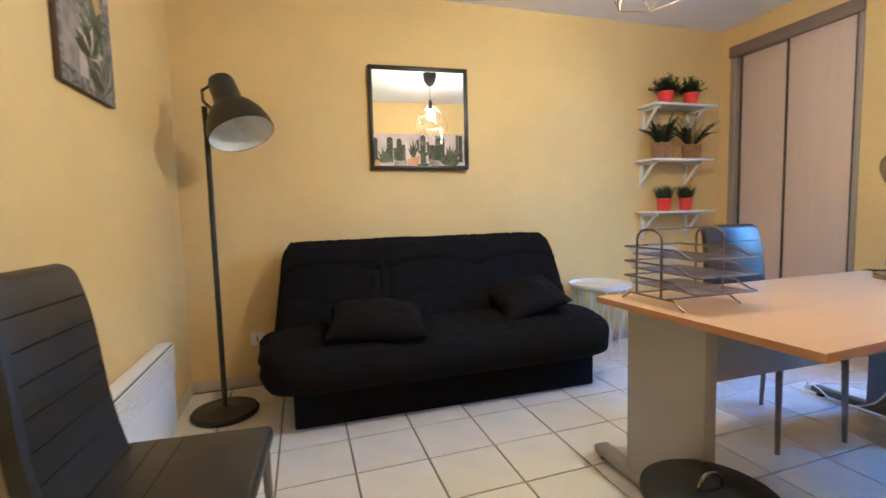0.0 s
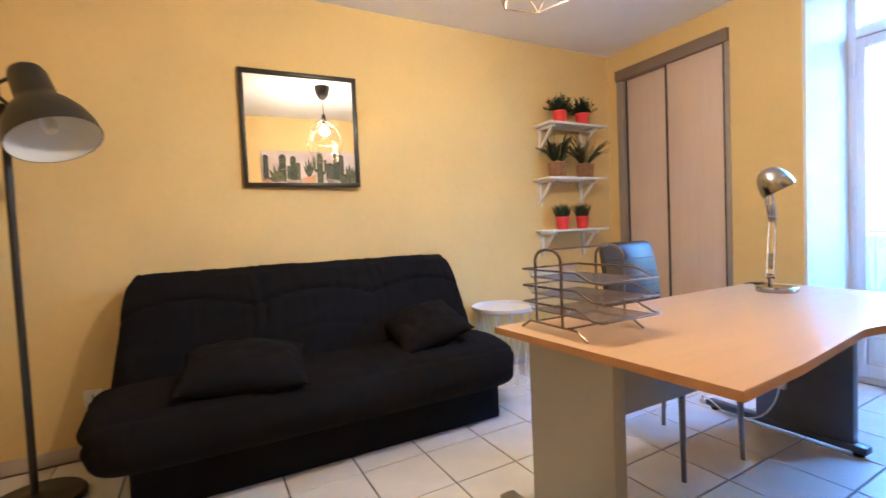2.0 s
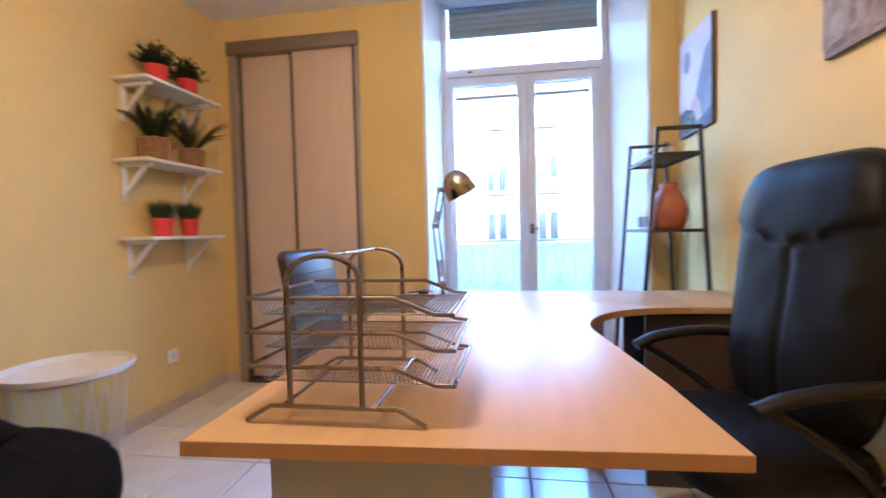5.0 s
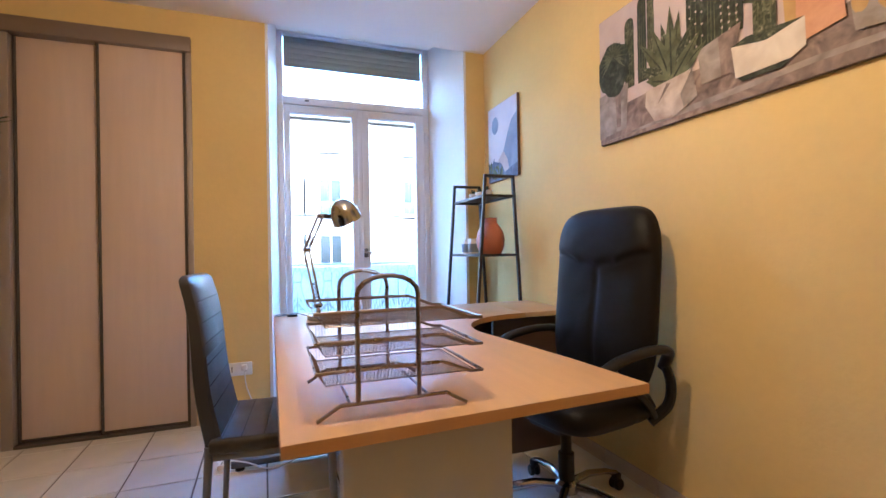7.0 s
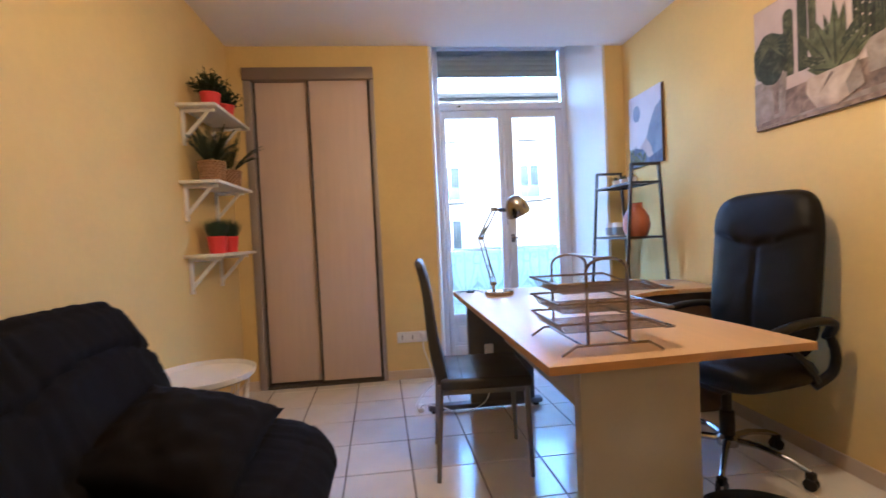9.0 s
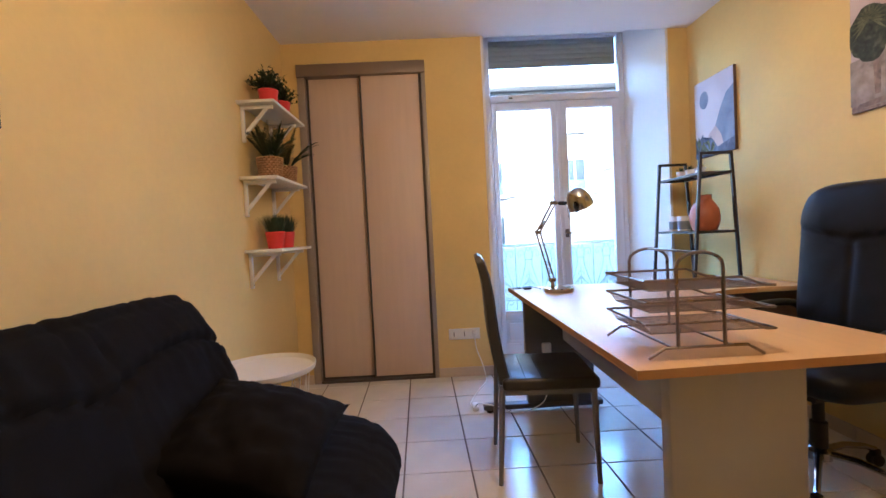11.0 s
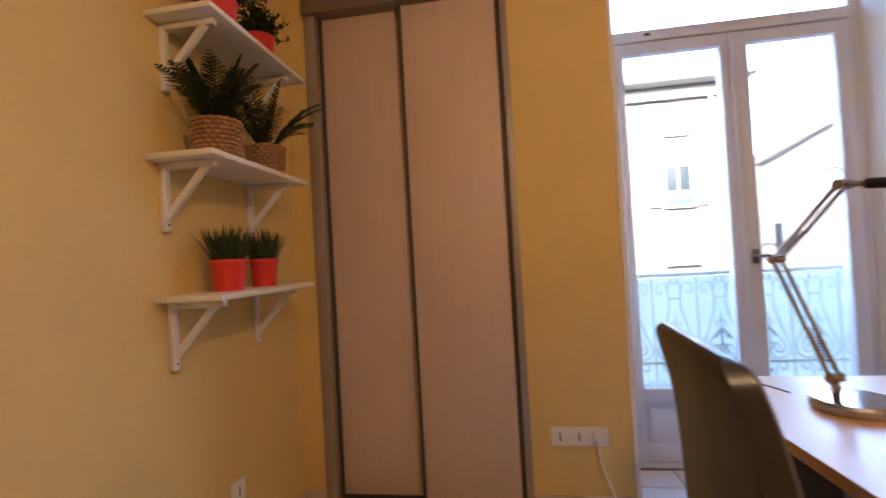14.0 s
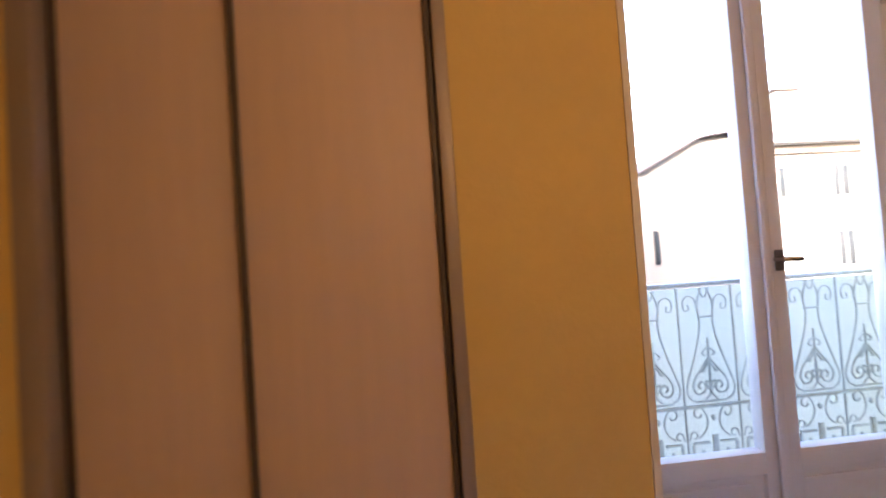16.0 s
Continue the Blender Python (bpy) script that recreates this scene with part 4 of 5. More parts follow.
b = soft(0.53, 0.76, 0.10, 44, 60, back_relief)
b.transform(Matrix.Translation((0, 0.235, 0.865)) @ Matrix.Rotation(radians(-6), 4, "X"))
local(oc, "backrest", b, LEATHER, smooth=60)
b = soft(0.54, 0.48, 0.13, 36, 36, lambda u, v: 0.012 * math.cos(u * 1.4) * math.cos(v * 1.4) - 0.006 * math.exp(-((v - 0.35) / 0.05) ** 2))
b.transform(Matrix.Translation((0, 0.035, 0.455)) @ Matrix.Rotation(radians(-90), 4, "X") @ Matrix.Rotation(radians(180), 4, "Z"))
local(oc, "seat", b, LEATHER, smooth=60)
for s in (-1, 1):
    path = smooth_path([(s * 0.265, 0.27, 0.60), (s * 0.295, 0.24, 0.675), (s * 0.30, 0.12, 0.69), (s * 0.30, -0.03, 0.675), (s * 0.295, -0.11, 0.645)], 5)
    bm = bmesh.new()
    bm_tube(path, 0.018, 12, bm=bm)
    for v in bm.verts:
        v.co.x = s * 0.297 + (v.co.x - s * 0.297) * 1.35
    arm = local(oc, "armrest", bm, PLASTIC, smooth=60)
    strut = smooth_path([(s * 0.297, -0.085, 0.650), (s * 0.292, 0.02, 0.585), (s * 0.280, 0.13, 0.500), (s * 0.262, 0.20, 0.425)], 5)
    local(oc, "arm_support", bm_tube(strut, 0.013, 10), PLASTIC, parent=arm)
    post = smooth_path([(s * 0.268, 0.265, 0.610), (s * 0.282, 0.275, 0.540), (s * 0.276, 0.26, 0.460), (s * 0.240, 0.20, 0.400)], 5)
    local(oc, "arm_post", bm_tube(post, 0.018, 10, r2=0.022), PLASTIC, parent=arm)
local(oc, "mechanism", bm_box(-0.09, 0.09, -0.12, 0.12, 0.355, 0.405, 0.012), PLASTIC)
lv = local(oc, "tilt_lever", bm_tube([(-0.08, 0.02, 0.385), (-0.21, 0.02, 0.385), (-0.25, 0.02, 0.355)], 0.006, 8), PLASTIC)
local(oc, "lever_knob", bm_lathe([(0, 0), (0.019, 0.01), (0.021, 0.035), (0.014, 0.065), (0, 0.07)], 14, at=(-0.255, 0.02, 0.29)), PLASTIC, parent=lv)
local(oc, "column", bm_lathe([(0, 0.10), (0.032, 0.10), (0.032, 0.24), (0.022, 0.245), (0.022, 0.36), (0, 0.36)], 20), PLASTIC)
local(oc, "hub", bm_lathe([(0, 0.085), (0.045, 0.085), (0.05, 0.12), (0.035, 0.135), (0, 0.135)], 24), CHROME)
for i in range(5):
    a = radians(20 + 72 * i)
    c, s = math.cos(a), math.sin(a)
    bm = bm_tube([(0.03 * c, 0.03 * s, 0.112), (0.13 * c, 0.13 * s, 0.118), (0.24 * c, 0.24 * s, 0.098), (0.31 * c, 0.31 * s, 0.072)], 0.017, 10, r2=0.011)
    leg = local(oc, "base_leg", bm, CHROME, "chrome base leg")
    for o in (-0.014, 0.014):
        b = bm_lathe([(0, -0.009), (0.022, -0.009), (0.025, -0.005), (0.025, 0.005), (0.022, 0.009), (0, 0.009)], 16)
        b.transform(Matrix.Translation((0.31 * c - o * s, 0.31 * s + o * c, 0.0255)) @ Matrix.Rotation(a, 4, "Z") @ Matrix.Rotation(radians(90), 4, "X"))
        local(oc, "caster_wheel", b, PLASTIC, parent=leg)
    local(oc, "caster_fork", bm_box(0.31 * c - 0.016, 0.31 * c + 0.016, 0.31 * s - 0.016, 0.31 * s + 0.016, 0.040, 0.074, 0.006), PLASTIC, parent=leg)
oc.matrix_world = pose(2.12, 0.845, 0, 0, 0, 190)

# ---- pedal bin ----
bn = root("waste_bin", (1.322, 1.333, 0), "round black waste bin with a chrome lid handle on the floor", "waste bin")
local(bn, "body", bm_lathe([(0, 0), (0.160, 0), (0.166, 0.006), (0.180, 0.245), (0, 0.245)], 48), PLASTIC)
local(bn, "lid", bm_lathe([(0, 0.246), (0.188, 0.246), (0.192, 0.252), (0.190, 0.262), (0.176, 0.270), (0.08, 0.278), (0, 0.280)], 48), PLASTIC)
local(bn, "handle", bm_tube([(0.045 * math.cos(radians(a)), 0.0, 0.277 + 0.05 * math.sin(radians(a))) for a in range(0, 181, 15)], 0.0055, 10), CHROME, "chrome loop handle")

# ---- ladder shelf ----
ld = root("ladder_shelf", (3.36, 0.63, 0), "black steel ladder shelf standing beside the window", "shelf unit")
XL0, XL1 = 3.115, 3.635


def front(z):
    return 0.835 - 0.0765 * z


def rear(z):
    return 0.445 + 0.052 * z


for x in (XL0, XL1):
    pts = [(x, front(0), 0), (x, front(1.53), 1.53), (x, rear(1.53), 1.53), (x, rear(0), 0)]
    for a, c in zip(pts, pts[1:]):
        d = (Vector(c) - Vector(a)).normalized() * 0.008
        b = bm_tube([Vector(a) - (d if a[2] else Vector()), Vector(c) + (d if c[2] else Vector())], 0.0125, 4)
        part("upright" if a[2] != c[2] else "top_bar", b, BLACKM, ld, smooth=0)
for z in (0.28, 0.65, 1.04, 1.415):
    shelf = part("shelf_frame", bm_tube([(XL0, front(z) - 0.006, z - 0.008), (XL1, front(z) - 0.006, z - 0.008)], 0.011, 4), BLACKM, ld, smooth=0)
    part("back_bar", bm_tube([(XL0, rear(z) + 0.006, z - 0.008), (XL1, rear(z) + 0.006, z - 0.008)], 0.011, 4), BLACKM, shelf, smooth=0)
    for x in (XL0, XL1):
        part("side_bar", bm_tube([(x, rear(z), z - 0.008), (x, front(z), z - 0.008)], 0.011, 4), BLACKM, shelf, smooth=0)
    part("shelf_panel", bm_box(XL0 + 0.002, XL1 - 0.002, rear(z) + 0.004, front(z) - 0.004, z - 0.004, z, 0.001), BLACKM, shelf)

vs = root("vase", (3.235, 0.63, 1.0405), "terracotta coloured ceramic vase with a short neck", "vase")
local(vs, "body", bm_lathe([(0, 0), (0.066, 0), (0.074, 0.01), (0.088, 0.05), (0.092, 0.09), (0.084, 0.14), (0.062, 0.18), (0.044, 0.20), (0.042, 0.228), (0.046, 0.234), (0.037, 0.234), (0.035, 0.20), (0, 0.19)], 40), TERRA)
for x, m in ((3.43, CUPB), (3.545, CUPW)):
    cp = root("mug", (x, 0.66, 1.0405), "pale ceramic mug with a blue-grey side on the shelf", "mug", "mugs on the shelf")
    bd = local(cp, "body", bm_lathe([(0, 0), (0.036, 0), (0.040, 0.004), (0.043, 0.105), (0.040, 0.105), (0.036, 0.008), (0, 0.008)], 28), CUPW)
    local(cp, "colour_band", bm_lathe([(0.0412, 0.012), (0.0438, 0.07), (0.0418, 0.07)], 28), CUPB, parent=bd)
for x, sd in ((3.27, 31), (3.385, 32), (3.50, 33)):
    rnd = random.Random(sd)
    sp = root("succulent", (x, 0.63, 1.4155), "small green succulent in a white pot on the shelf", "potted plant", "small succulents")
    local(sp, "pot", bm_lathe([(0, 0), (0.026, 0), (0.034, 0.045), (0.031, 0.045), (0.029, 0.038), (0, 0.038)], 24), CUPW)
    bm = bmesh.new()
    for i in range(34):
        a, e = i * 2.4, 0.15 + 1.3 * (i / 34)
        blade(bm, (0, 0, 0.038), Vector((math.cos(a) * math.cos(e), math.sin(a) * math.cos(e), math.sin(e))), rnd.uniform(0.03, 0.05), 0.012, -0.3, 3)
    local(sp, "leaves", bm, GREEN)

# ---- pendant lamp ----
PX, PY = 1.44, 1.73
pen = root("pendant_lamp", (PX, PY, H), "geometric brass wire cage pendant lamp with a glowing bulb", "pendant lamp")
local(pen, "ceiling_rose", bm_lathe([(0, -0.13), (0.012, -0.13), (0.03, -0.12), (0.058, -0.085), (0.070, -0.04), (0.074, 0), (0, 0)], 32), BLACKM)
local(pen, "cord", bm_tube([(0, 0, -0.12), (0, 0, -0.28)], 0.003, 8), PLASTIC)
local(pen, "lamp_holder", bm_lathe([(0, -0.375), (0.02, -0.375), (0.022, -0.33), (0.016, -0.28), (0.005, -0.265), (0, -0.265)], 20), BLACKM)
RINGS = [(0.028, -0.335, 0), (0.145, -0.430, 0.5), (0.182, -0.555, 0), (0.125, -0.735, 0.5)]
verts = []
for r, z, off in RINGS:
    verts.append([Vector((r * math.cos(6.2832 * (k + off) / 6 + 0.32), r * math.sin(6.2832 * (k + off) / 6 + 0.32), z)) for k in range(6)])
cage = local(pen, "cage_top", bm_tube(verts[0], 0.0022, 6, True), COPPER)
for lvl in range(4):
    for k in range(6):
        if lvl:
            local(pen, "wire", bm_tube([verts[lvl][k], verts[lvl][(k + 1) % 6]], 0.0022, 5), COPPER, parent=cage)
        if lvl < 3:
            off = 0 if RINGS[lvl][2] == 0 else 1
            local(pen, "wire", bm_tube([verts[lvl][k], verts[lvl + 1][k if off == 0 else (k + 1) % 6]], 0.0022, 5), COPPER, parent=cage)
            local(pen, "wire", bm_tube([verts[lvl][k], verts[lvl + 1][(k - 1) % 6 if off == 0 else k]], 0.0022, 5), COPPER, parent=cage)
ob = local(pen, "bulb", bm_lathe([(0, -0.485), (0.018, -0.48), (0.032, -0.455), (0.034, -0.435), (0.026, -0.405), (0.015, -0.375), (0, -0.375)], 24), BULBG, "glowing filament bulb")
ob.visible_shadow = False

# ---- canvases ----
def paint(name, stops, base, scale, seed, warp=0.6):
    """A loose painted surface: washes of colour broken by brush noise."""
    m = bpy.data.materials.new(name)
    m.use_nodes = True
    nt = m.node_tree
    link = nt.links.new
    bs = nt.nodes["Principled BSDF"]
    bs.inputs["Roughness"].default_value = 0.7
    co = nt.nodes.new("ShaderNodeTexCoord")
    n = nt.nodes.new("ShaderNodeTexNoise")
    n.noise_dimensions = "4D"
    n.inputs["W"].default_value, n.inputs["Scale"].default_value, n.inputs["Detail"].default_value, n.inputs["Distortion"].default_value = seed, scale, 6, warp
    link(co.outputs["Object"], n.inputs["Vector"])
    r = nt.nodes.new("ShaderNodeValToRGB")
    els = r.color_ramp.elements
    els[0].position, els[0].color = stops[0][0], (*stops[0][1], 1)
    els[1].position, els[1].color = stops[-1][0], (*stops[-1][1], 1)
    for p, c in stops[1:-1]:
        e = els.new(p)
        e.color = (*c, 1)
    link(n.outputs[0], r.inputs[0]), link(r.outputs[0], bs.inputs["Base Color"])
    return m


P_BACK = paint("painted_mauve_wash", [(0.3, (0.46, 0.36, 0.36)), (0.7, (0.62, 0.52, 0.50))], 0, 5, 1)
P_LEDGE = paint("painted_brown_ledge", [(0.3, (0.10, 0.075, 0.07)), (0.5, (0.22, 0.16, 0.14)), (0.7, (0.34, 0.26, 0.22))], 0, 14, 2, 1.5)
P_CACT = paint("painted_cactus_green", [(0.32, (0.012, 0.016, 0.010)), (0.5, (0.05, 0.058, 0.030)), (0.62, (0.13, 0.135, 0.07)), (0.72, (0.34, 0.32, 0.20))], 0, 55, 3, 1.0)
P_DARK = paint("painted_dark_green", [(0.3, (0.010, 0.013, 0.009)), (0.55, (0.035, 0.042, 0.026)), (0.75, (0.10, 0.11, 0.065))], 0, 30, 21, 1.0)
P_BOWL = paint("painted_cream_bowl", [(0.3, (0.52, 0.44, 0.36)), (0.7, (0.72, 0.64, 0.55))], 0, 12, 22)
P_POT = paint("painted_pale_pot", [(0.3, (0.36, 0.27, 0.22)), (0.7, (0.62, 0.53, 0.45))], 0, 16, 4)
P_POTO = paint("painted_orange_pot", [(0.3, (0.42, 0.19, 0.09)), (0.7, (0.62, 0.34, 0.18))], 0, 14, 5)
P_POTG = paint("painted_grey_pot", [(0.3, (0.17, 0.14, 0.12)), (0.7, (0.40, 0.34, 0.31))], 0, 14, 6)
P_SKY = paint("painted_lilac_sky", [(0.3, (0.50, 0.47, 0.54)), (0.7, (0.66, 0.60, 0.63))], 0, 3, 7)
P_BLUE = paint("painted_blue_hill", [(0.3, (0.14, 0.17, 0.26)), (0.7, (0.30, 0.34, 0.44))], 0, 6, 8)
P_NAVY = paint("painted_navy_leaf", [(0.3, (0.05, 0.06, 0.11)), (0.7, (0.16, 0.19, 0.28))], 0, 20, 9)
P_GREY = paint("painted_grey_foliage", [(0.3, (0.03, 0.03, 0.028)), (0.48, (0.16, 0.15, 0.13)), (0.6, (0.30, 0.28, 0.25)), (0.75, (0.50, 0.47, 0.42))], 0, 22, 10, 1.6)
P_OCHRE = paint("painted_ochre_patch", [(0.3, (0.36, 0.20, 0.05)), (0.7, (0.55, 0.38, 0.14))], 0, 12, 11)
P_LEAF = paint("painted_leaf_patch", [(0.3, (0.035, 0.045, 0.018)), (0.7, (0.17, 0.18, 0.085))], 0, 18, 12)


class Picture:
    """A stretched canvas on a wall; shapes are laid on it in its own u (right) and v (up)."""

    def __init__(self, origin, right, w, h, back, label):
        self.o, self.r, self.k = Vector(origin), Vector(right), 0
        self.n = Vector((0, 0, 1)).cross(self.r) * -1
        self.root = root("canvas_picture", origin, label, "painting")
        b = bmesh.new()
        bm_box(0, w, -0.020, 0, 0, h, 0.002, bm=b)
        b.transform(self.m())
        part("stretcher", b, CANVAS_E, self.root)
        self.w, self.h = w, h
        self.shape([(0.002, 0.002), (w - 0.002, 0.002), (w - 0.002, h - 0.002), (0.002, h - 0.002)], back, "painted_ground")

    def m(self):
        return Matrix.Translation(self.o) @ Matrix((self.r, -self.n, Vector((0, 0, 1)))).transposed().to_4x4()

    def shape(self, pts, material, name="painted_shape"):
        self.k += 1
        b = bmesh.new()
        y = -0.0204 - 0.00004 * self.k
        vs = [b.verts.new((min(max(u, 0.002), self.w - 0.002), y, min(max(v, 0.002), self.h - 0.002))) for u, v in pts]
        f = b.faces.new(vs)
        bmesh.ops.triangulate(b, faces=[f])
        b.transform(self.m())
        return part(name, b, material, self.root, smooth=0)

    def blob(self, cu, cv, ru, rv, material, seed, rough=0.15, n=26, name="painted_shape"):
        pts = []
        for i in range(n):
            a = 6.2832 * i / n
            q = 1 + rough * noise.noise(Vector((math.cos(a) * 2 + seed, math.sin(a) * 2, seed)))
            pts.append((cu + ru * q * math.cos(a), cv + rv * q * math.sin(a)))
        return self.shape(pts, material, name)

    def column(self, cu, v0, v1, w, material, seed):
        n = 10
        left = [(cu - w / 2 * (1 + 0.12 * noise.noise(Vector((seed, i * 0.7, 1)))), v0 + (v1 - v0 - w / 2) * i / n) for i in range(n + 1)]
        top = [(cu + w / 2 * math.cos(radians(a)), v1 - w / 2 + w / 2 * math.sin(radians(a))) for a in range(160, 10, -20)]
        right = [(2 * cu - u, v) for u, v in left[::-1]]
        self.shape((left + top + right)[::-1], material, "painted_cactus")
        for k in (-0.28, 0.0, 0.28):
            self.shape([(cu + k * w - 0.002, v0 + 0.01), (cu + k * w + 0.002, v0 + 0.01), (cu + k * w * 0.8 + 0.001, v1 - w * 0.3), (cu + k * w * 0.8 - 0.001, v1 - w * 0.3)], P_LEAF, "painted_rib")

    def rosette(self, cu, cv, r, material, seed, n=13, lo=10, hi=170, name="painted_leaf"):
        rnd = random.Random(seed)
        for i in range(n):
            a = radians(lo + (hi - lo) * (i + rnd.uniform(-0.3, 0.3)) / (n - 1))
            q = r * rnd.uniform(0.75, 1.1)
            w = r * 0.19
            c, s = math.cos(a), math.sin(a)
            self.shape([(cu - s * w * 0.5, cv + c * w * 0.5), (cu + s * w * 0.5, cv - c * w * 0.5), (cu + c * q * 0.55 + s * w, cv + s * q * 0.55 - c * w), (cu + c * q, cv + s * q), (cu + c * q * 0.55 - s * w, cv + s * q * 0.55 + c * w)], (material, P_LEAF, P_CACT)[i % 3], name)

    def pot(self, cu, v0, v1, w0, w1, material, name="painted_pot"):
        self.shape([(cu - w0 / 2, v0), (cu, v0 - 0.012), (cu + w0 / 2, v0), (cu + w1 / 2, v1), (cu, v1 - 0.018), (cu - w1 / 2, v1)], material, name)
        self.shape([(cu - w1 / 2, v1), (cu - w1 / 4, v1 - 0.014), (cu, v1 - 0.018), (cu + w1 / 4, v1 - 0.014), (cu + w1 / 2, v1), (cu, v1 + 0.012)], P_LEDGE, "painted_rim")


# wide cactus picture on the south wall: u runs from the east end to the west
WC = 1.50
pc = Picture((2.370, YS + 0.001, 1.565), (-1, 0, 0), WC, 0.60, P_BACK, "wide canvas painting of potted cacti on the yellow wall")
pc.shape([(0, 0), (WC, 0), (WC, 0.19), (0.9, 0.17), (0.4, 0.17), (0, 0.15)], P_LEDGE, "painted_ledge")
pc.shape([(0.03, 0.012), (0.5, 0.045), (0.95, 0.06), (1.45, 0.055), (1.45, 0.035), (0.95, 0.04), (0.5, 0.022)], P_POTG, "painted_light")


def leaf(u0, v0, u1, v1, w, material):
    """One pointed painted leaf with a dark rib."""
    d = Vector((u1 - u0, v1 - v0))
    s = Vector((-d.y, d.x)).normalized() * w / 2
    a, c, t = Vector((u0, v0)), Vector((u0, v0)) + d * 0.5, Vector((u1, v1))
    pc.shape([tuple(q) for q in (a - s * 0.5, c - s, t, c + s, a + s * 0.5)], material, "painted_leaf")
    pc.shape([tuple(q) for q in (a - s * 0.14, c - s * 0.14, t, c + s * 0.14, a + s * 0.14)], P_DARK, "painted_rib")


def dotted(cu, v0, v1, w, seed):
    pc.column(cu, v0, v1, w, P_DARK, seed)
    rnd = random.Random(seed)
    for i in range(3):
        for j in range(7):
            u, v = cu + (i - 1) * w * 0.29 + rnd.uniform(-0.003, 0.003), v0 + (v1 - v0 - 0.04) * (j + 0.5 + 0.3 * (i % 2)) / 7
            pc.blob(u, v, 0.0042, 0.0052, P_POT, j + i, 0.3, 6, "painted_spine")


# plants at the back
pc.column(0.20, 0.22, 0.53, 0.055, P_CACT, 1), pc.column(0.275, 0.22, 0.585, 0.05, P_DARK, 2), pc.column(0.325, 0.30, 0.59, 0.038, P_CACT, 3)
dotted(0.545, 0.22, 0.57, 0.085, 4), pc.column(0.61, 0.24, 0.59, 0.05, P_DARK, 5), dotted(0.68, 0.24, 0.46, 0.10, 6)
leaf(0.64, 0.38, 0.58, 0.52, 0.05, P_CACT), leaf(0.70, 0.40, 0.765, 0.50, 0.045, P_LEAF)
for t, h in ((0.87, 0.46), (0.90, 0.52), (0.94, 0.55), (0.985, 0.50), (1.01, 0.43)):
    leaf(0.94, 0.27, t, h, 0.034, P_CACT)
pc.column(1.07, 0.22, 0.46, 0.05, P_CACT, 7), pc.column(1.13, 0.22, 0.54, 0.07, P_DARK, 8), pc.column(1.185, 0.25, 0.42, 0.04, P_CACT, 9)
dotted(1.255, 0.22, 0.56, 0.08, 10)
# pots from the back to the front, each with its plant
pc.shape([(-0.02, 0.235), (0.195, 0.245), (0.18, 0.045), (-0.02, 0.03)], P_POTG, "painted_pot")
pc.shape([(0.11, 0.24), (0.15, 0.242), (0.145, 0.06), (0.12, 0.06)], P_LEDGE, "painted_shade")
pc.blob(0.10, 0.335, 0.105, 0.125, P_DARK, 3, 0.2)
for k in range(15):
    a = radians(-25 + 230 * k / 14)
    leaf(0.10, 0.40, 0.10 + 0.095 * math.cos(a), 0.36 + 0.105 * math.sin(a), 0.010, P_LEAF)
pc.shape([(0.555, 0.235), (0.725, 0.265), (0.695, 0.105), (0.57, 0.105)], P_POTG, "painted_pot")
pc.shape([(0.64, 0.25), (0.725, 0.265), (0.695, 0.105), (0.65, 0.105)], P_LEDGE, "painted_shade")
for t, h, m in ((0.265, 0.385, P_LEAF), (0.25, 0.285, P_CACT), (0.385, 0.42, P_CACT), (0.475, 0.43, P_LEAF), (0.595, 0.26, P_LEAF), (0.54, 0.37, P_CACT), (0.33, 0.43, P_LEAF), (0.43, 0.47, P_LEAF), (0.30, 0.21, P_LEAF), (0.57, 0.31, P_LEAF)):
    leaf(0.435, 0.165, t, h, 0.058, m)
pc.shape([(0.302, 0.168), (0.53, 0.18), (0.552, 0.07), (0.44, 0.02), (0.345, 0.03), (0.295, 0.105)], P_POT, "painted_pot")
pc.shape([(0.53, 0.18), (0.552, 0.07), (0.49, 0.045), (0.475, 0.10)], P_POTG, "painted_facet"), pc.shape([(0.41, 0.165), (0.43, 0.16), (0.36, 0.09)], P_LEDGE, "painted_facet")
pc.shape([(0.86, 0.31), (1.02, 0.265), (1.03, 0.135), (0.925, 0.115), (0.87, 0.17)], P_POTO, "painted_pot")
pc.shape([(0.86, 0.31), (0.90, 0.30), (0.90, 0.16), (0.87, 0.17)], P_OCHRE, "painted_shade")
pc.column(0.805, 0.17, 0.585, 0.075, P_CACT, 12), pc.column(0.735, 0.34, 0.50, 0.034, P_CACT, 13), pc.column(0.875, 0.37, 0.53, 0.034, P_CACT, 14)
pc.shape([(0.735, 0.32), (0.80, 0.29), (0.80, 0.325), (0.745, 0.36)], P_CACT, "painted_arm"), pc.shape([(0.875, 0.35), (0.82, 0.32), (0.82, 0.355), (0.865, 0.39)], P_CACT, "painted_arm")
pc.shape([(0.69, 0.19), (0.81, 0.165), (0.925, 0.188), (0.928, 0.10), (0.885, 0.078), (0.705, 0.078)], P_BOWL, "painted_bowl")
pc.shape([(0.69, 0.19), (0.745, 0.205), (0.925, 0.188), (0.81, 0.165)], P_DARK, "painted_rim"), pc.shape([(0.775, 0.17), (0.84, 0.17), (0.84, 0.215), (0.775, 0.215)], P_CACT, "painted_stem")
pc.shape([(0.71, 0.076), (0.885, 0.076), (0.86, 0.060), (0.73, 0.060)], P_DARK, "painted_shade")
pc.shape([(1.03, 0.25), (1.205, 0.235), (1.175, 0.07), (1.05, 0.085)], P_POTG, "painted_pot")
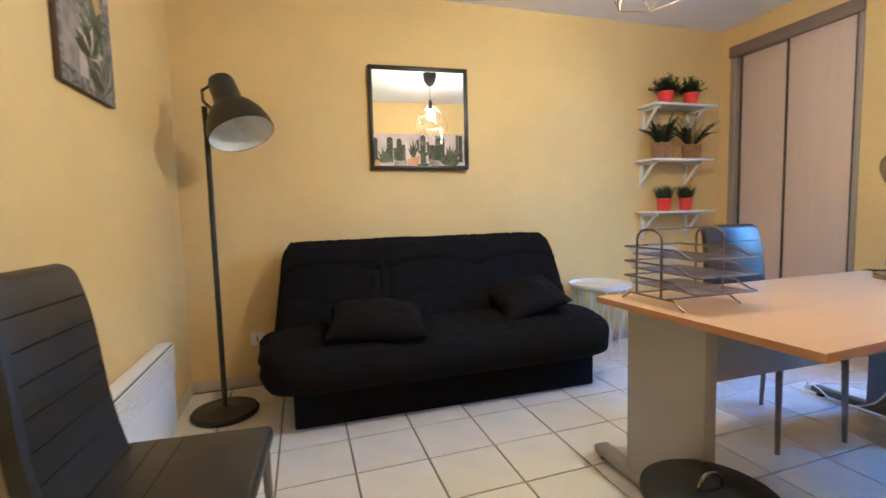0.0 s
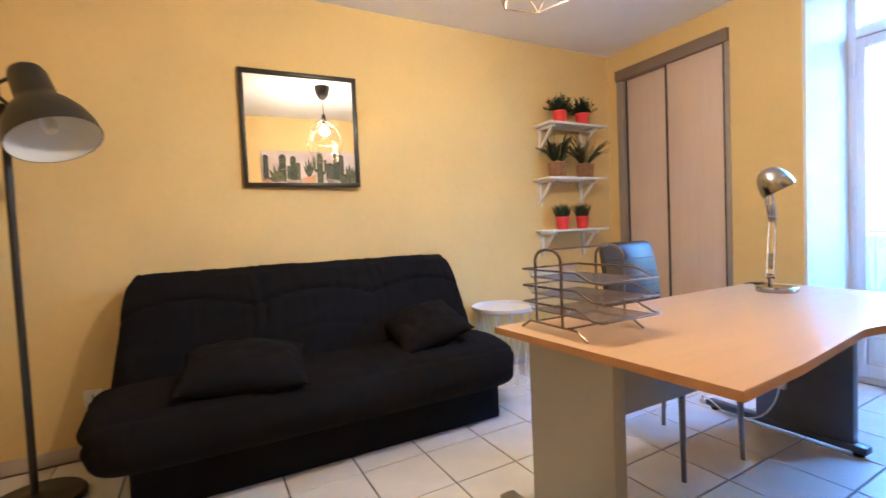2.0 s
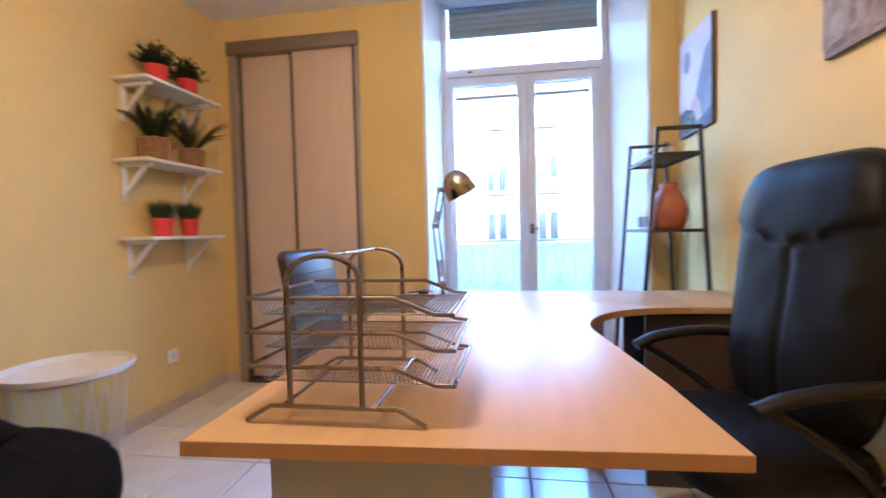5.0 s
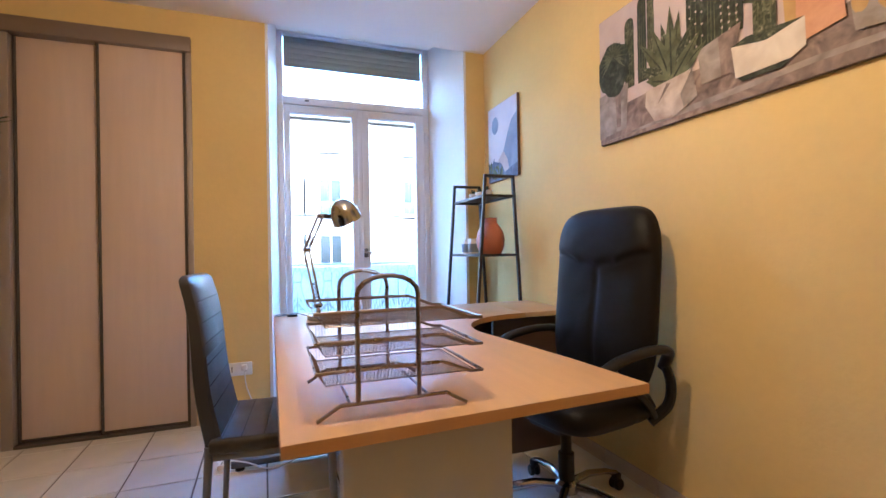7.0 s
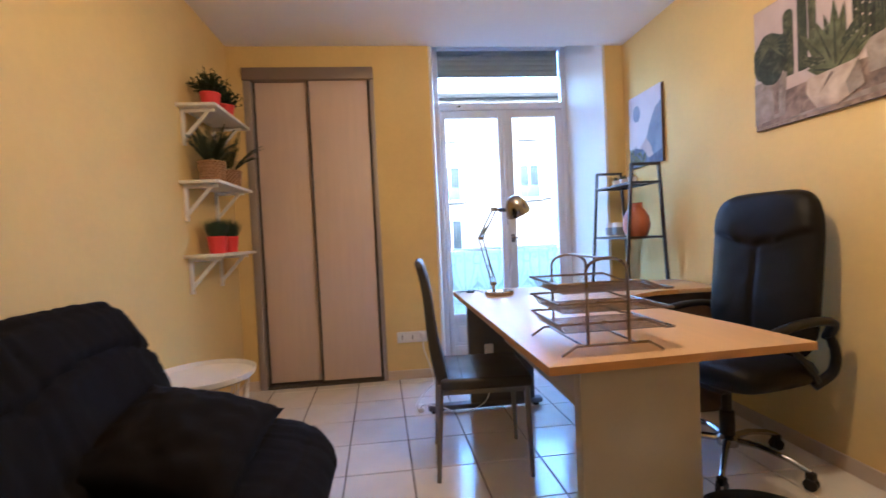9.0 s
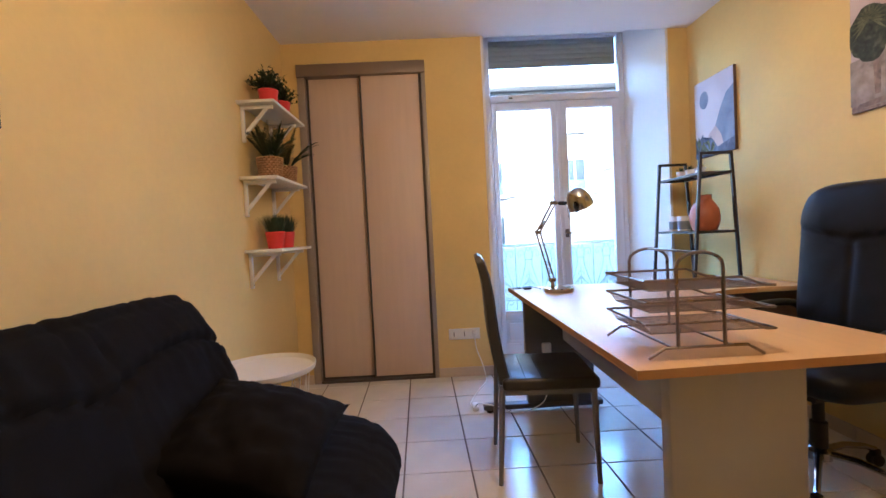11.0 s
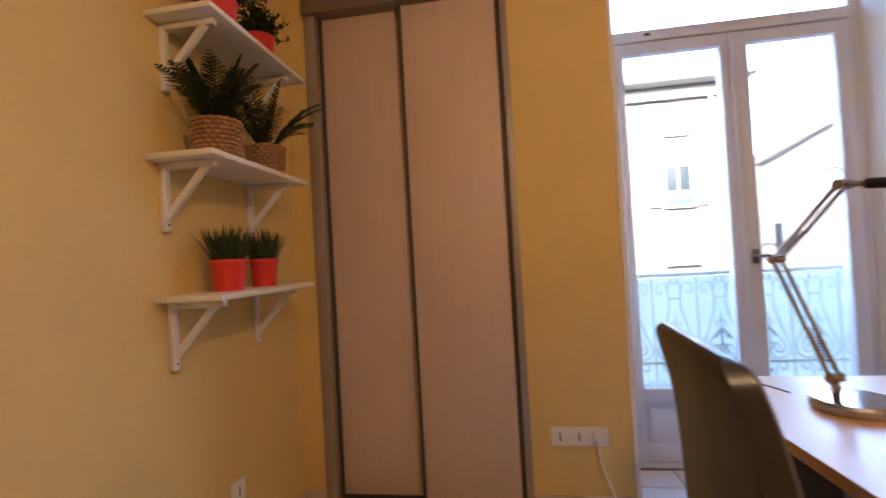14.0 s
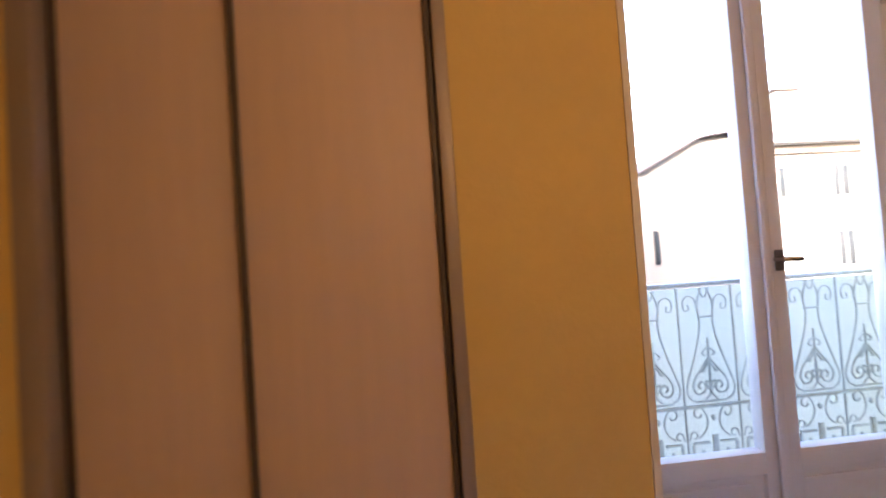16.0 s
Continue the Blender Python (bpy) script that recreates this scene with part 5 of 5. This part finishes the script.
pc.blob(1.062, 0.16, 0.02, 0.03, P_OCHRE, 12), pc.blob(1.125, 0.145, 0.024, 0.034, P_OCHRE, 14)
for t, h in ((1.20, 0.30), (1.24, 0.38), (1.30, 0.42), (1.36, 0.43), (1.42, 0.38), (1.46, 0.29)):
    leaf(1.33, 0.21, t, h, 0.05, P_LEAF)
pc.pot(1.33, 0.08, 0.23, 0.13, 0.17, P_POT)
pc.column(1.45, 0.24, 0.55, 0.06, P_DARK, 17), pc.pot(1.45, 0.11, 0.25, 0.08, 0.10, P_POTO)

# moonlit hills beside the window
ph = Picture((3.632, YS + 0.001, 1.560), (-1, 0, 0), 0.44, 0.545, P_SKY, "canvas painting of blue hills under a moon on the wall")
ph.blob(0.115, 0.405, 0.052, 0.062, P_BLUE, 1, 0.05, name="painted_moon")
ph.shape([(0.24, 0.20), (0.30, 0.31), (0.36, 0.39), (0.44, 0.43), (0.44, 0.0), (0.20, 0.0)], P_BLUE, "painted_hill")
ph.shape([(0.10, 0.0), (0.16, 0.15), (0.24, 0.20), (0.30, 0.13), (0.34, 0.0)], P_BACK, "painted_hill")
ph.shape([(0, 0), (0, 0.16), (0.05, 0.10), (0.09, 0.15), (0.14, 0.09), (0.20, 0.12), (0.26, 0.05), (0.44, 0.09), (0.44, 0)], P_NAVY, "painted_foliage")
ph.rosette(0.04, 0.05, 0.13, P_NAVY, 3, 9), ph.rosette(0.16, 0.03, 0.11, P_NAVY, 4, 9)

# botanical picture on the west wall: u runs from south to north
pw = Picture((XW + 0.001, 2.09, 1.555), (0, 1, 0), 0.435, 0.62, P_GREY, "canvas picture of grey foliage with ochre and green patches")
pw.shape([(0.02, 0.06), (0.12, 0.05), (0.16, 0.22), (0.10, 0.34), (0.02, 0.30)], P_POTG), pw.shape([(0.13, 0.05), (0.20, 0.05), (0.19, 0.20), (0.15, 0.22)], P_BACK)
pw.shape([(0.24, 0.22), (0.33, 0.19), (0.36, 0.30), (0.30, 0.40), (0.26, 0.36)], P_LEAF), pw.shape([(0.25, 0.40), (0.31, 0.31), (0.35, 0.34), (0.33, 0.50), (0.27, 0.52)], P_OCHRE)
pw.blob(0.10, 0.42, 0.07, 0.08, P_GREY, 2, 0.4), pw.rosette(0.32, 0.04, 0.16, P_POTG, 5, 15, 20, 160), pw.rosette(0.22, 0.14, 0.12, P_POT, 6, 9)

# ---- balcony ----
bal = root("balcony_railing", (4.5, 1.3, 0), "aged scrolled iron balcony railing with a pale screen behind", "railing")
BX, BT, BB = 4.50, 0.975, 0.20
part("handrail", bm_box(BX - 0.022, BX + 0.022, 0.1, 2.6, BT - 0.02, BT, 0.006), IRON, bal)
part("bottom_rail", bm_box(BX - 0.010, BX + 0.010, 0.1, 2.6, BB, BB + 0.016, 0.002), IRON, bal)
part("middle_rail", bm_box(BX - 0.008, BX + 0.008, 0.1, 2.6, 0.445, 0.457, 0.002), IRON, bal)
part("screen", bm_box(BX + 0.03, BX + 0.034, 0.1, 2.6, BB - 0.02, BT - 0.03), SCREEN, bal, "pale weathered screen panel")


P = 0.245


def wrought(path, thick, parent, name="scroll"):
    return part(name, bm_tube(smooth_path([(BX, y, z) for y, z in path], 3), thick, 5), IRON, parent)


for k in range(10):
    y = 0.20 + P * k
    part("bar", bm_tube([(BX, y, -0.02), (BX, y, BT - 0.02)], 0.0048, 6), IRON, bal)
    c = y + P / 2
    part("cross_bar", bm_tube([(BX, c - 0.036, 0.825), (BX, c + 0.036, 0.825)], 0.0045, 5), IRON, bal)
    part("base_line", bm_tube([(BX, c - 0.072, 0.470), (BX, c + 0.072, 0.470)], 0.0045, 5), IRON, bal)
    part("finial", bm_tube([(BX, c, 0.735), (BX, c, 0.70), (BX, c, 0.50)], 0.0035, 6, r2=0.006), IRON, bal)
    part("stud", bm_lathe([(0, -0.016), (0.009, -0.004), (0.009, 0.004), (0, 0.016)], 8, at=(BX, c, 0.40)), IRON, bal)
    part("fret_post", bm_box(BX - 0.004, BX + 0.004, c - 0.013, c + 0.013, 0.222, 0.33, 0.002), IRON, bal)
    for s in (1, -1):
        lyre = wrought([(c + s * 0.012, 0.945), (c + s * 0.030, 0.90), (c + s * 0.036, 0.86), (c + s * 0.030, 0.825), (c + s * 0.034, 0.76), (c + s * 0.060, 0.67), (c + s * 0.092, 0.58), (c + s * 0.108, 0.53), (c + s * 0.098, 0.49), (c + s * 0.072, 0.474)], 0.0040, bal)
        wrought([(c + s * 0.036, 0.845), (c + s * 0.045, 0.90), (c + s * 0.075, 0.915), (c + s * 0.098, 0.89), (c + s * 0.092, 0.855), (c + s * 0.072, 0.858), (c + s * 0.076, 0.878)], 0.0034, lyre, "curl")
        wrought([(c + s * 0.004, 0.905), (c + s * 0.014, 0.925), (c + s * 0.024, 0.945)], 0.0034, lyre, "curl")
        heart = wrought([(c, 0.655), (c + s * 0.030, 0.615), (c + s * 0.066, 0.57), (c + s * 0.078, 0.53), (c + s * 0.060, 0.502), (c + s * 0.032, 0.508), (c + s * 0.022, 0.535), (c + s * 0.040, 0.552), (c + s * 0.054, 0.535), (c + s * 0.044, 0.522)], 0.0046, bal)
        wrought([(c, 0.695), (c + s * 0.020, 0.683), (c + s * 0.028, 0.668), (c + s * 0.016, 0.662)], 0.0042, heart, "curl")
        wrought([(c, 0.640), (c + s * 0.018, 0.612), (c + s * 0.036, 0.592), (c + s * 0.020, 0.598)], 0.0050, heart, "leaf")
        wrought([(c, 0.545), (c + s * 0.020, 0.556), (c + s * 0.016, 0.530), (c, 0.515)], 0.0044, heart, "leaf")
        wrought([(c, 0.505), (c + s * 0.014, 0.490), (c + s * 0.030, 0.474)], 0.0044, heart, "curl")
        arch = wrought([(c + s * 0.052, 0.418), (c + s * 0.062, 0.404), (c + s * 0.080, 0.412), (c + s * 0.082, 0.436), (c + s * 0.058, 0.448), (c + s * 0.036, 0.425), (c + s * 0.026, 0.385), (c + s * 0.040, 0.345), (c + s * 0.070, 0.318)], 0.0042, bal)
        wrought([(c + s * 0.112, 0.312), (c + s * 0.100, 0.345), (c + s * 0.080, 0.342), (c + s * 0.078, 0.322), (c + s * 0.092, 0.318)], 0.0038, arch, "curl")
        fret = bm_box(BX - 0.004, BX + 0.004, c + s * 0.062 - 0.036, c + s * 0.062 + 0.036, 0.294, 0.304)
        bm_box(BX - 0.004, BX + 0.004, c + s * 0.098 - 0.005, c + s * 0.098 + 0.005, 0.232, 0.294, bm=fret)
        bm_box(BX - 0.004, BX + 0.004, c + s * 0.072 - 0.021, c + s * 0.072 + 0.021, 0.224, 0.234, bm=fret)
        bm_box(BX - 0.004, BX + 0.004, c + s * 0.056 - 0.005, c + s * 0.056 + 0.005, 0.234, 0.270, bm=fret)
        part("fret", fret, IRON, bal)
structure("balcony_slab", bm_box(XO, 4.62, 0.0, 2.7, -0.20, -0.02, 0.01), CONC, "grey concrete balcony slab", "balcony")
structure("window_sill", bm_box(4.215, 4.34, 0.60, 1.98, -0.02, 0.02, 0.006), CONC, "pale stone window sill", "sill")

# ---- street and houses outside ----
structure("ground", bm_box(XO + 0.2, 400, -300, 300, -4.6, -4.4), ASPHALT, "grey asphalt street ground", "ground")
b = bm_box(XW - 4, XO, YN + 0.2, 12, -4.4, 8)
bm_box(XW - 4, XO, -9, YS - 1.8, -4.4, 8, bm=b)
bm_box(XW - 4, XO, YS - 1.8, YN + 0.2, 2.95, 8, bm=b)
bm_box(XW - 4, XO, YS - 1.8, YN + 0.2, -4.4, -0.3, bm=b)
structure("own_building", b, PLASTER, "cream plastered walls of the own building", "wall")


def house(name, x, y0, y1, z1, depth, wall, windows, label, roof_h=2.0, over=0.6):
    h = root(name, (x, (y0 + y1) / 2, -4.4), label, "house")
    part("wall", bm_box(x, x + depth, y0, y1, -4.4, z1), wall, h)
    rb = bmesh.new()
    o = over
    pts = [(x - o, y0 - o, z1), (x - o, y1 + o, z1), (x + depth + o, y1 + o, z1), (x + depth + o, y0 - o, z1)]
    lo = [rb.verts.new(p) for p in pts]
    lo2 = [rb.verts.new((p[0], p[1], p[2] + 0.14)) for p in pts]
    in_y = min(depth / 2, (y1 - y0) / 3)
    r1, r2 = rb.verts.new((x + depth / 2, y0 + in_y, z1 + roof_h)), rb.verts.new((x + depth / 2, y1 - in_y, z1 + roof_h))
    rb.faces.new(lo[::-1])
    for i in range(4):
        rb.faces.new((lo[i], lo[(i + 1) % 4], lo2[(i + 1) % 4], lo2[i]))
    rb.faces.new((lo2[0], lo2[1], r2, r1)), rb.faces.new((lo2[1], lo2[2], r2)), rb.faces.new((lo2[2], lo2[3], r1, r2)), rb.faces.new((lo2[3], lo2[0], r1))
    part("roof", rb, ROOFT, h, smooth=0)
    part("soffit", bm_box(x - o, x + depth + o, y0 - o, y1 + o, z1 - 0.03, z1 - 0.005), SHUTW, h)
    part("gutter", bm_tube([(x - o, y0 - o, z1 + 0.06), (x - o, y1 + o, z1 + 0.06)], 0.09, 8), SHUTW, h)
    part("cornice", bm_box(x - 0.18, x, y0, y1, z1 - 0.42, z1 - 0.02, 0.05), PLASTER, h)
    for yc, z0, w, hh, kind in windows:
        f = part("window", bm_box(x - 0.03, x + 0.02, yc - w / 2, yc + w / 2, z0, z0 + hh, 0.01), WINDARK, h)
        fr = bm_box(x - 0.06, x - 0.03, yc - w / 2 - 0.08, yc - w / 2 + 0.02, z0 - 0.06, z0 + hh + 0.08, 0.005)
        bm_box(x - 0.06, x - 0.03, yc + w / 2 - 0.02, yc + w / 2 + 0.08, z0 - 0.06, z0 + hh + 0.08, 0.005, bm=fr)
        bm_box(x - 0.06, x - 0.03, yc - w / 2, yc + w / 2, z0 + hh - 0.02, z0 + hh + 0.08, 0.005, bm=fr)
        bm_box(x - 0.10, x - 0.03, yc - w / 2 - 0.1, yc + w / 2 + 0.1, z0 - 0.10, z0, 0.005, bm=fr)
        bm_box(x - 0.05, x - 0.03, yc - 0.025, yc + 0.025, z0, z0 + hh, 0.003, bm=fr)
        part("frame", fr, SHUTW, f)
        if kind == "green":
            part("blind", bm_box(x - 0.09, x - 0.062, yc - w / 2, yc + w / 2, z0, z0 + hh * 0.36, 0.01), SHUTG, f)
        if kind in ("green", "open"):
            for s in (-1, 1):
                ys = yc + s * (w / 2 + 0.30)
                sh = part("shutter", bm_box(x - 0.07, x - 0.02, ys - 0.21, ys + 0.21, z0 - 0.04, z0 + hh + 0.04, 0.01), SHUTW, f)
        if kind == "shut":
            for s in (-1, 1):
                ys = yc + s * (w / 4 + 0.02)
                part("shutter", bm_box(x - 0.10, x - 0.062, ys - w / 4, ys + w / 4, z0, z0 + hh, 0.01), SHUTW, f)
    return h


rows = []
for yc in (-2.55, 0.30, 1.95, 4.55, 7.2):
    rows.append((yc, 2.32, 0.72, 1.15, "green" if yc < 1 else "open"))
    rows.append((yc, 0.62, 0.72, 1.0, "shut" if yc < 0 else "open"))
    rows.append((yc, 4.45, 0.55, 0.55, "shut"))
    rows.append((yc, -2.2, 0.9, 1.6, "shut"))
hs = house("town_house", 16.0, -4.0, 12.0, 5.85, 8.0, PLASTER, rows, "cream plastered town house with pale shutters and tiled roof")
part("drain_pipe", bm_tube([(15.9, -3.55, 5.8), (15.92, -3.55, -4.2)], 0.05, 8), SHUTW, hs)
part("wall_lamp", bm_tube([(16.0, -3.75, 2.55), (15.6, -3.75, 2.75), (15.3, -3.75, 2.85), (15.1, -3.75, 2.72)], 0.05, 6), IRON, hs)
low = root("low_house", (13.0, -6, -4.4), "low cream gabled house with a pitched roof", "house")
prof = [(-3.20, -4.4), (-3.20, 2.86), (-4.8, 3.66), (-5.5, 3.75), (-6.2, 3.4), (-6.2, -4.4)]
gb = bmesh.new()
near, back = [gb.verts.new((13.0, y, z)) for y, z in prof], [gb.verts.new((15.6, y, z)) for y, z in prof]
gb.faces.new(near), gb.faces.new(back[::-1])
for i in range(len(prof)):
    k = (i + 1) % len(prof)
    gb.faces.new((near[i], back[i], back[k], near[k]))
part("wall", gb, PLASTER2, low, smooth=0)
for (ya, za), (yb, zb) in zip(prof[1:4], prof[2:5]):
    rb = bmesh.new()
    pv = [rb.verts.new((x, y, z + d)) for d in (0.01, 0.05) for x, y, z in ((12.85, ya, za), (15.6, ya, za), (15.6, yb, zb), (12.85, yb, zb))]
    for f in ((0, 1, 2, 3), (4, 7, 6, 5), (0, 4, 5, 1), (1, 5, 6, 2), (2, 6, 7, 3), (3, 7, 4, 0)):
        rb.faces.new([pv[q] for q in f])
    part("roof_slope", rb, ROOFT, low, smooth=0)
part("window", bm_box(12.96, 13.02, -3.62, -3.50, 0.7, 1.5, 0.01), WINDARK, low)
rows2 = [(-15.0, 3.0, 0.8, 1.4, "open"), (-18.2, 2.95, 0.9, 1.45, "open"), (-18.2, -0.3, 0.9, 1.6, "open"), (-15.0, -0.3, 0.9, 1.6, "shut"), (-21.5, 2.95, 0.9, 1.45, "open"), (-21.5, -0.3, 0.9, 1.6, "shut")]
far = house("corner_house", 22.0, -26.0, -13.6, 5.4, 9.0, PLASTER, rows2, "cream corner house with a tiled hip roof and chimney", 2.2, 0.7)
ch = part("chimney", bm_box(23.2, 24.2, -17.6, -16.4, 5.8, 8.4, 0.03), PLASTER2, far)
part("chimney_cap", bm_box(23.1, 24.3, -17.7, -16.3, 8.4, 8.55, 0.03), ROOFT, ch)

# ---- skirting tiles and floor tiles ----
JX, JY, PX_T, PY_T, G, SK = 0.385, 2.286, 0.3255, 0.3140, 0.0075, 0.03


def piece(name, me, at, parent):
    ob = new(name, me)
    ob.location = at
    ob.parent = parent
    return ob


def tile_mesh(w, d, h=0.006):
    b = bm_box(0, w, 0, d, -h, 0)
    es = [e for e in b.edges if all(v.co.z > -1e-6 for v in e.verts)]
    bmesh.ops.bevel(b, geom=es, offset=0.0018, segments=1, affect="EDGES")
    for v in b.verts:
        v.co.y += SK * v.co.x
    return put_mesh("tile", b, TILE, 0)


base = new("baseboard")
tagged(base, "beige ceramic tile skirting along the walls", "baseboard", "", "structure")


def skirting(x0, y0, x1, y1, nx, ny, h=0.072, t=0.009):
    n = max(1, round(math.hypot(x1 - x0, y1 - y0) / 0.33))
    for i in range(n):
        f0, f1 = i / n, (i + 1) / n
        g = 0.0012
        xa, xb = x0 + (x1 - x0) * f0, x0 + (x1 - x0) * f1
        ya, yb = y0 + (y1 - y0) * f0, y0 + (y1 - y0) * f1
        lo = (min(xa, xb, xa + nx * t, xb + nx * t) + (g if nx == 0 else 0), min(ya, yb, ya + ny * t, yb + ny * t) + (g if ny == 0 else 0))
        hi = (max(xa, xb, xa + nx * t, xb + nx * t) - (g if nx == 0 else 0), max(ya, yb, ya + ny * t, yb + ny * t) - (g if ny == 0 else 0))
        part("skirting_tile", bm_box(lo[0], hi[0], lo[1], hi[1], 0.0, h, 0.002, 1), SKIRT, base)


skirting(XW + 0.01, YN, XE - 0.01, YN, 0, -1), skirting(XW, YS, XW, YN, 1, 0), skirting(DX1, YS, XE, YS, 0, 1)
skirting(XE, CY1 + 0.002, XE, YN - 0.01, -1, 0), skirting(XE, WY1 + 0.03, XE, CY0 - 0.002, -1, 0), skirting(XE, YS + 0.01, XE, WY0 - 0.03, -1, 0)

made = {}
xs = [XW - 0.001] + [JX + PX_T * i for i in range(-2, 13) if XW + 0.03 < JX + PX_T * i < 4.145 - 0.03] + [4.145]
ys = [JY + PY_T * i for i in range(-11, 5)]
for xa, xb in zip(xs, xs[1:]):
    for ya, yb in zip(ys, ys[1:]):
        if yb < YS - 0.19 and not (xb > DX0 - 0.2 and xa < DX1 + 0.4):
            continue
        key = (round(xb - xa - G, 4), round(yb - ya - G, 4))
        if key not in made:
            made[key] = tile_mesh(*key)
        piece("tile", made[key], (xa + G / 2, ya + G / 2 + SK * (xa - 1.9), 0.0), floor)
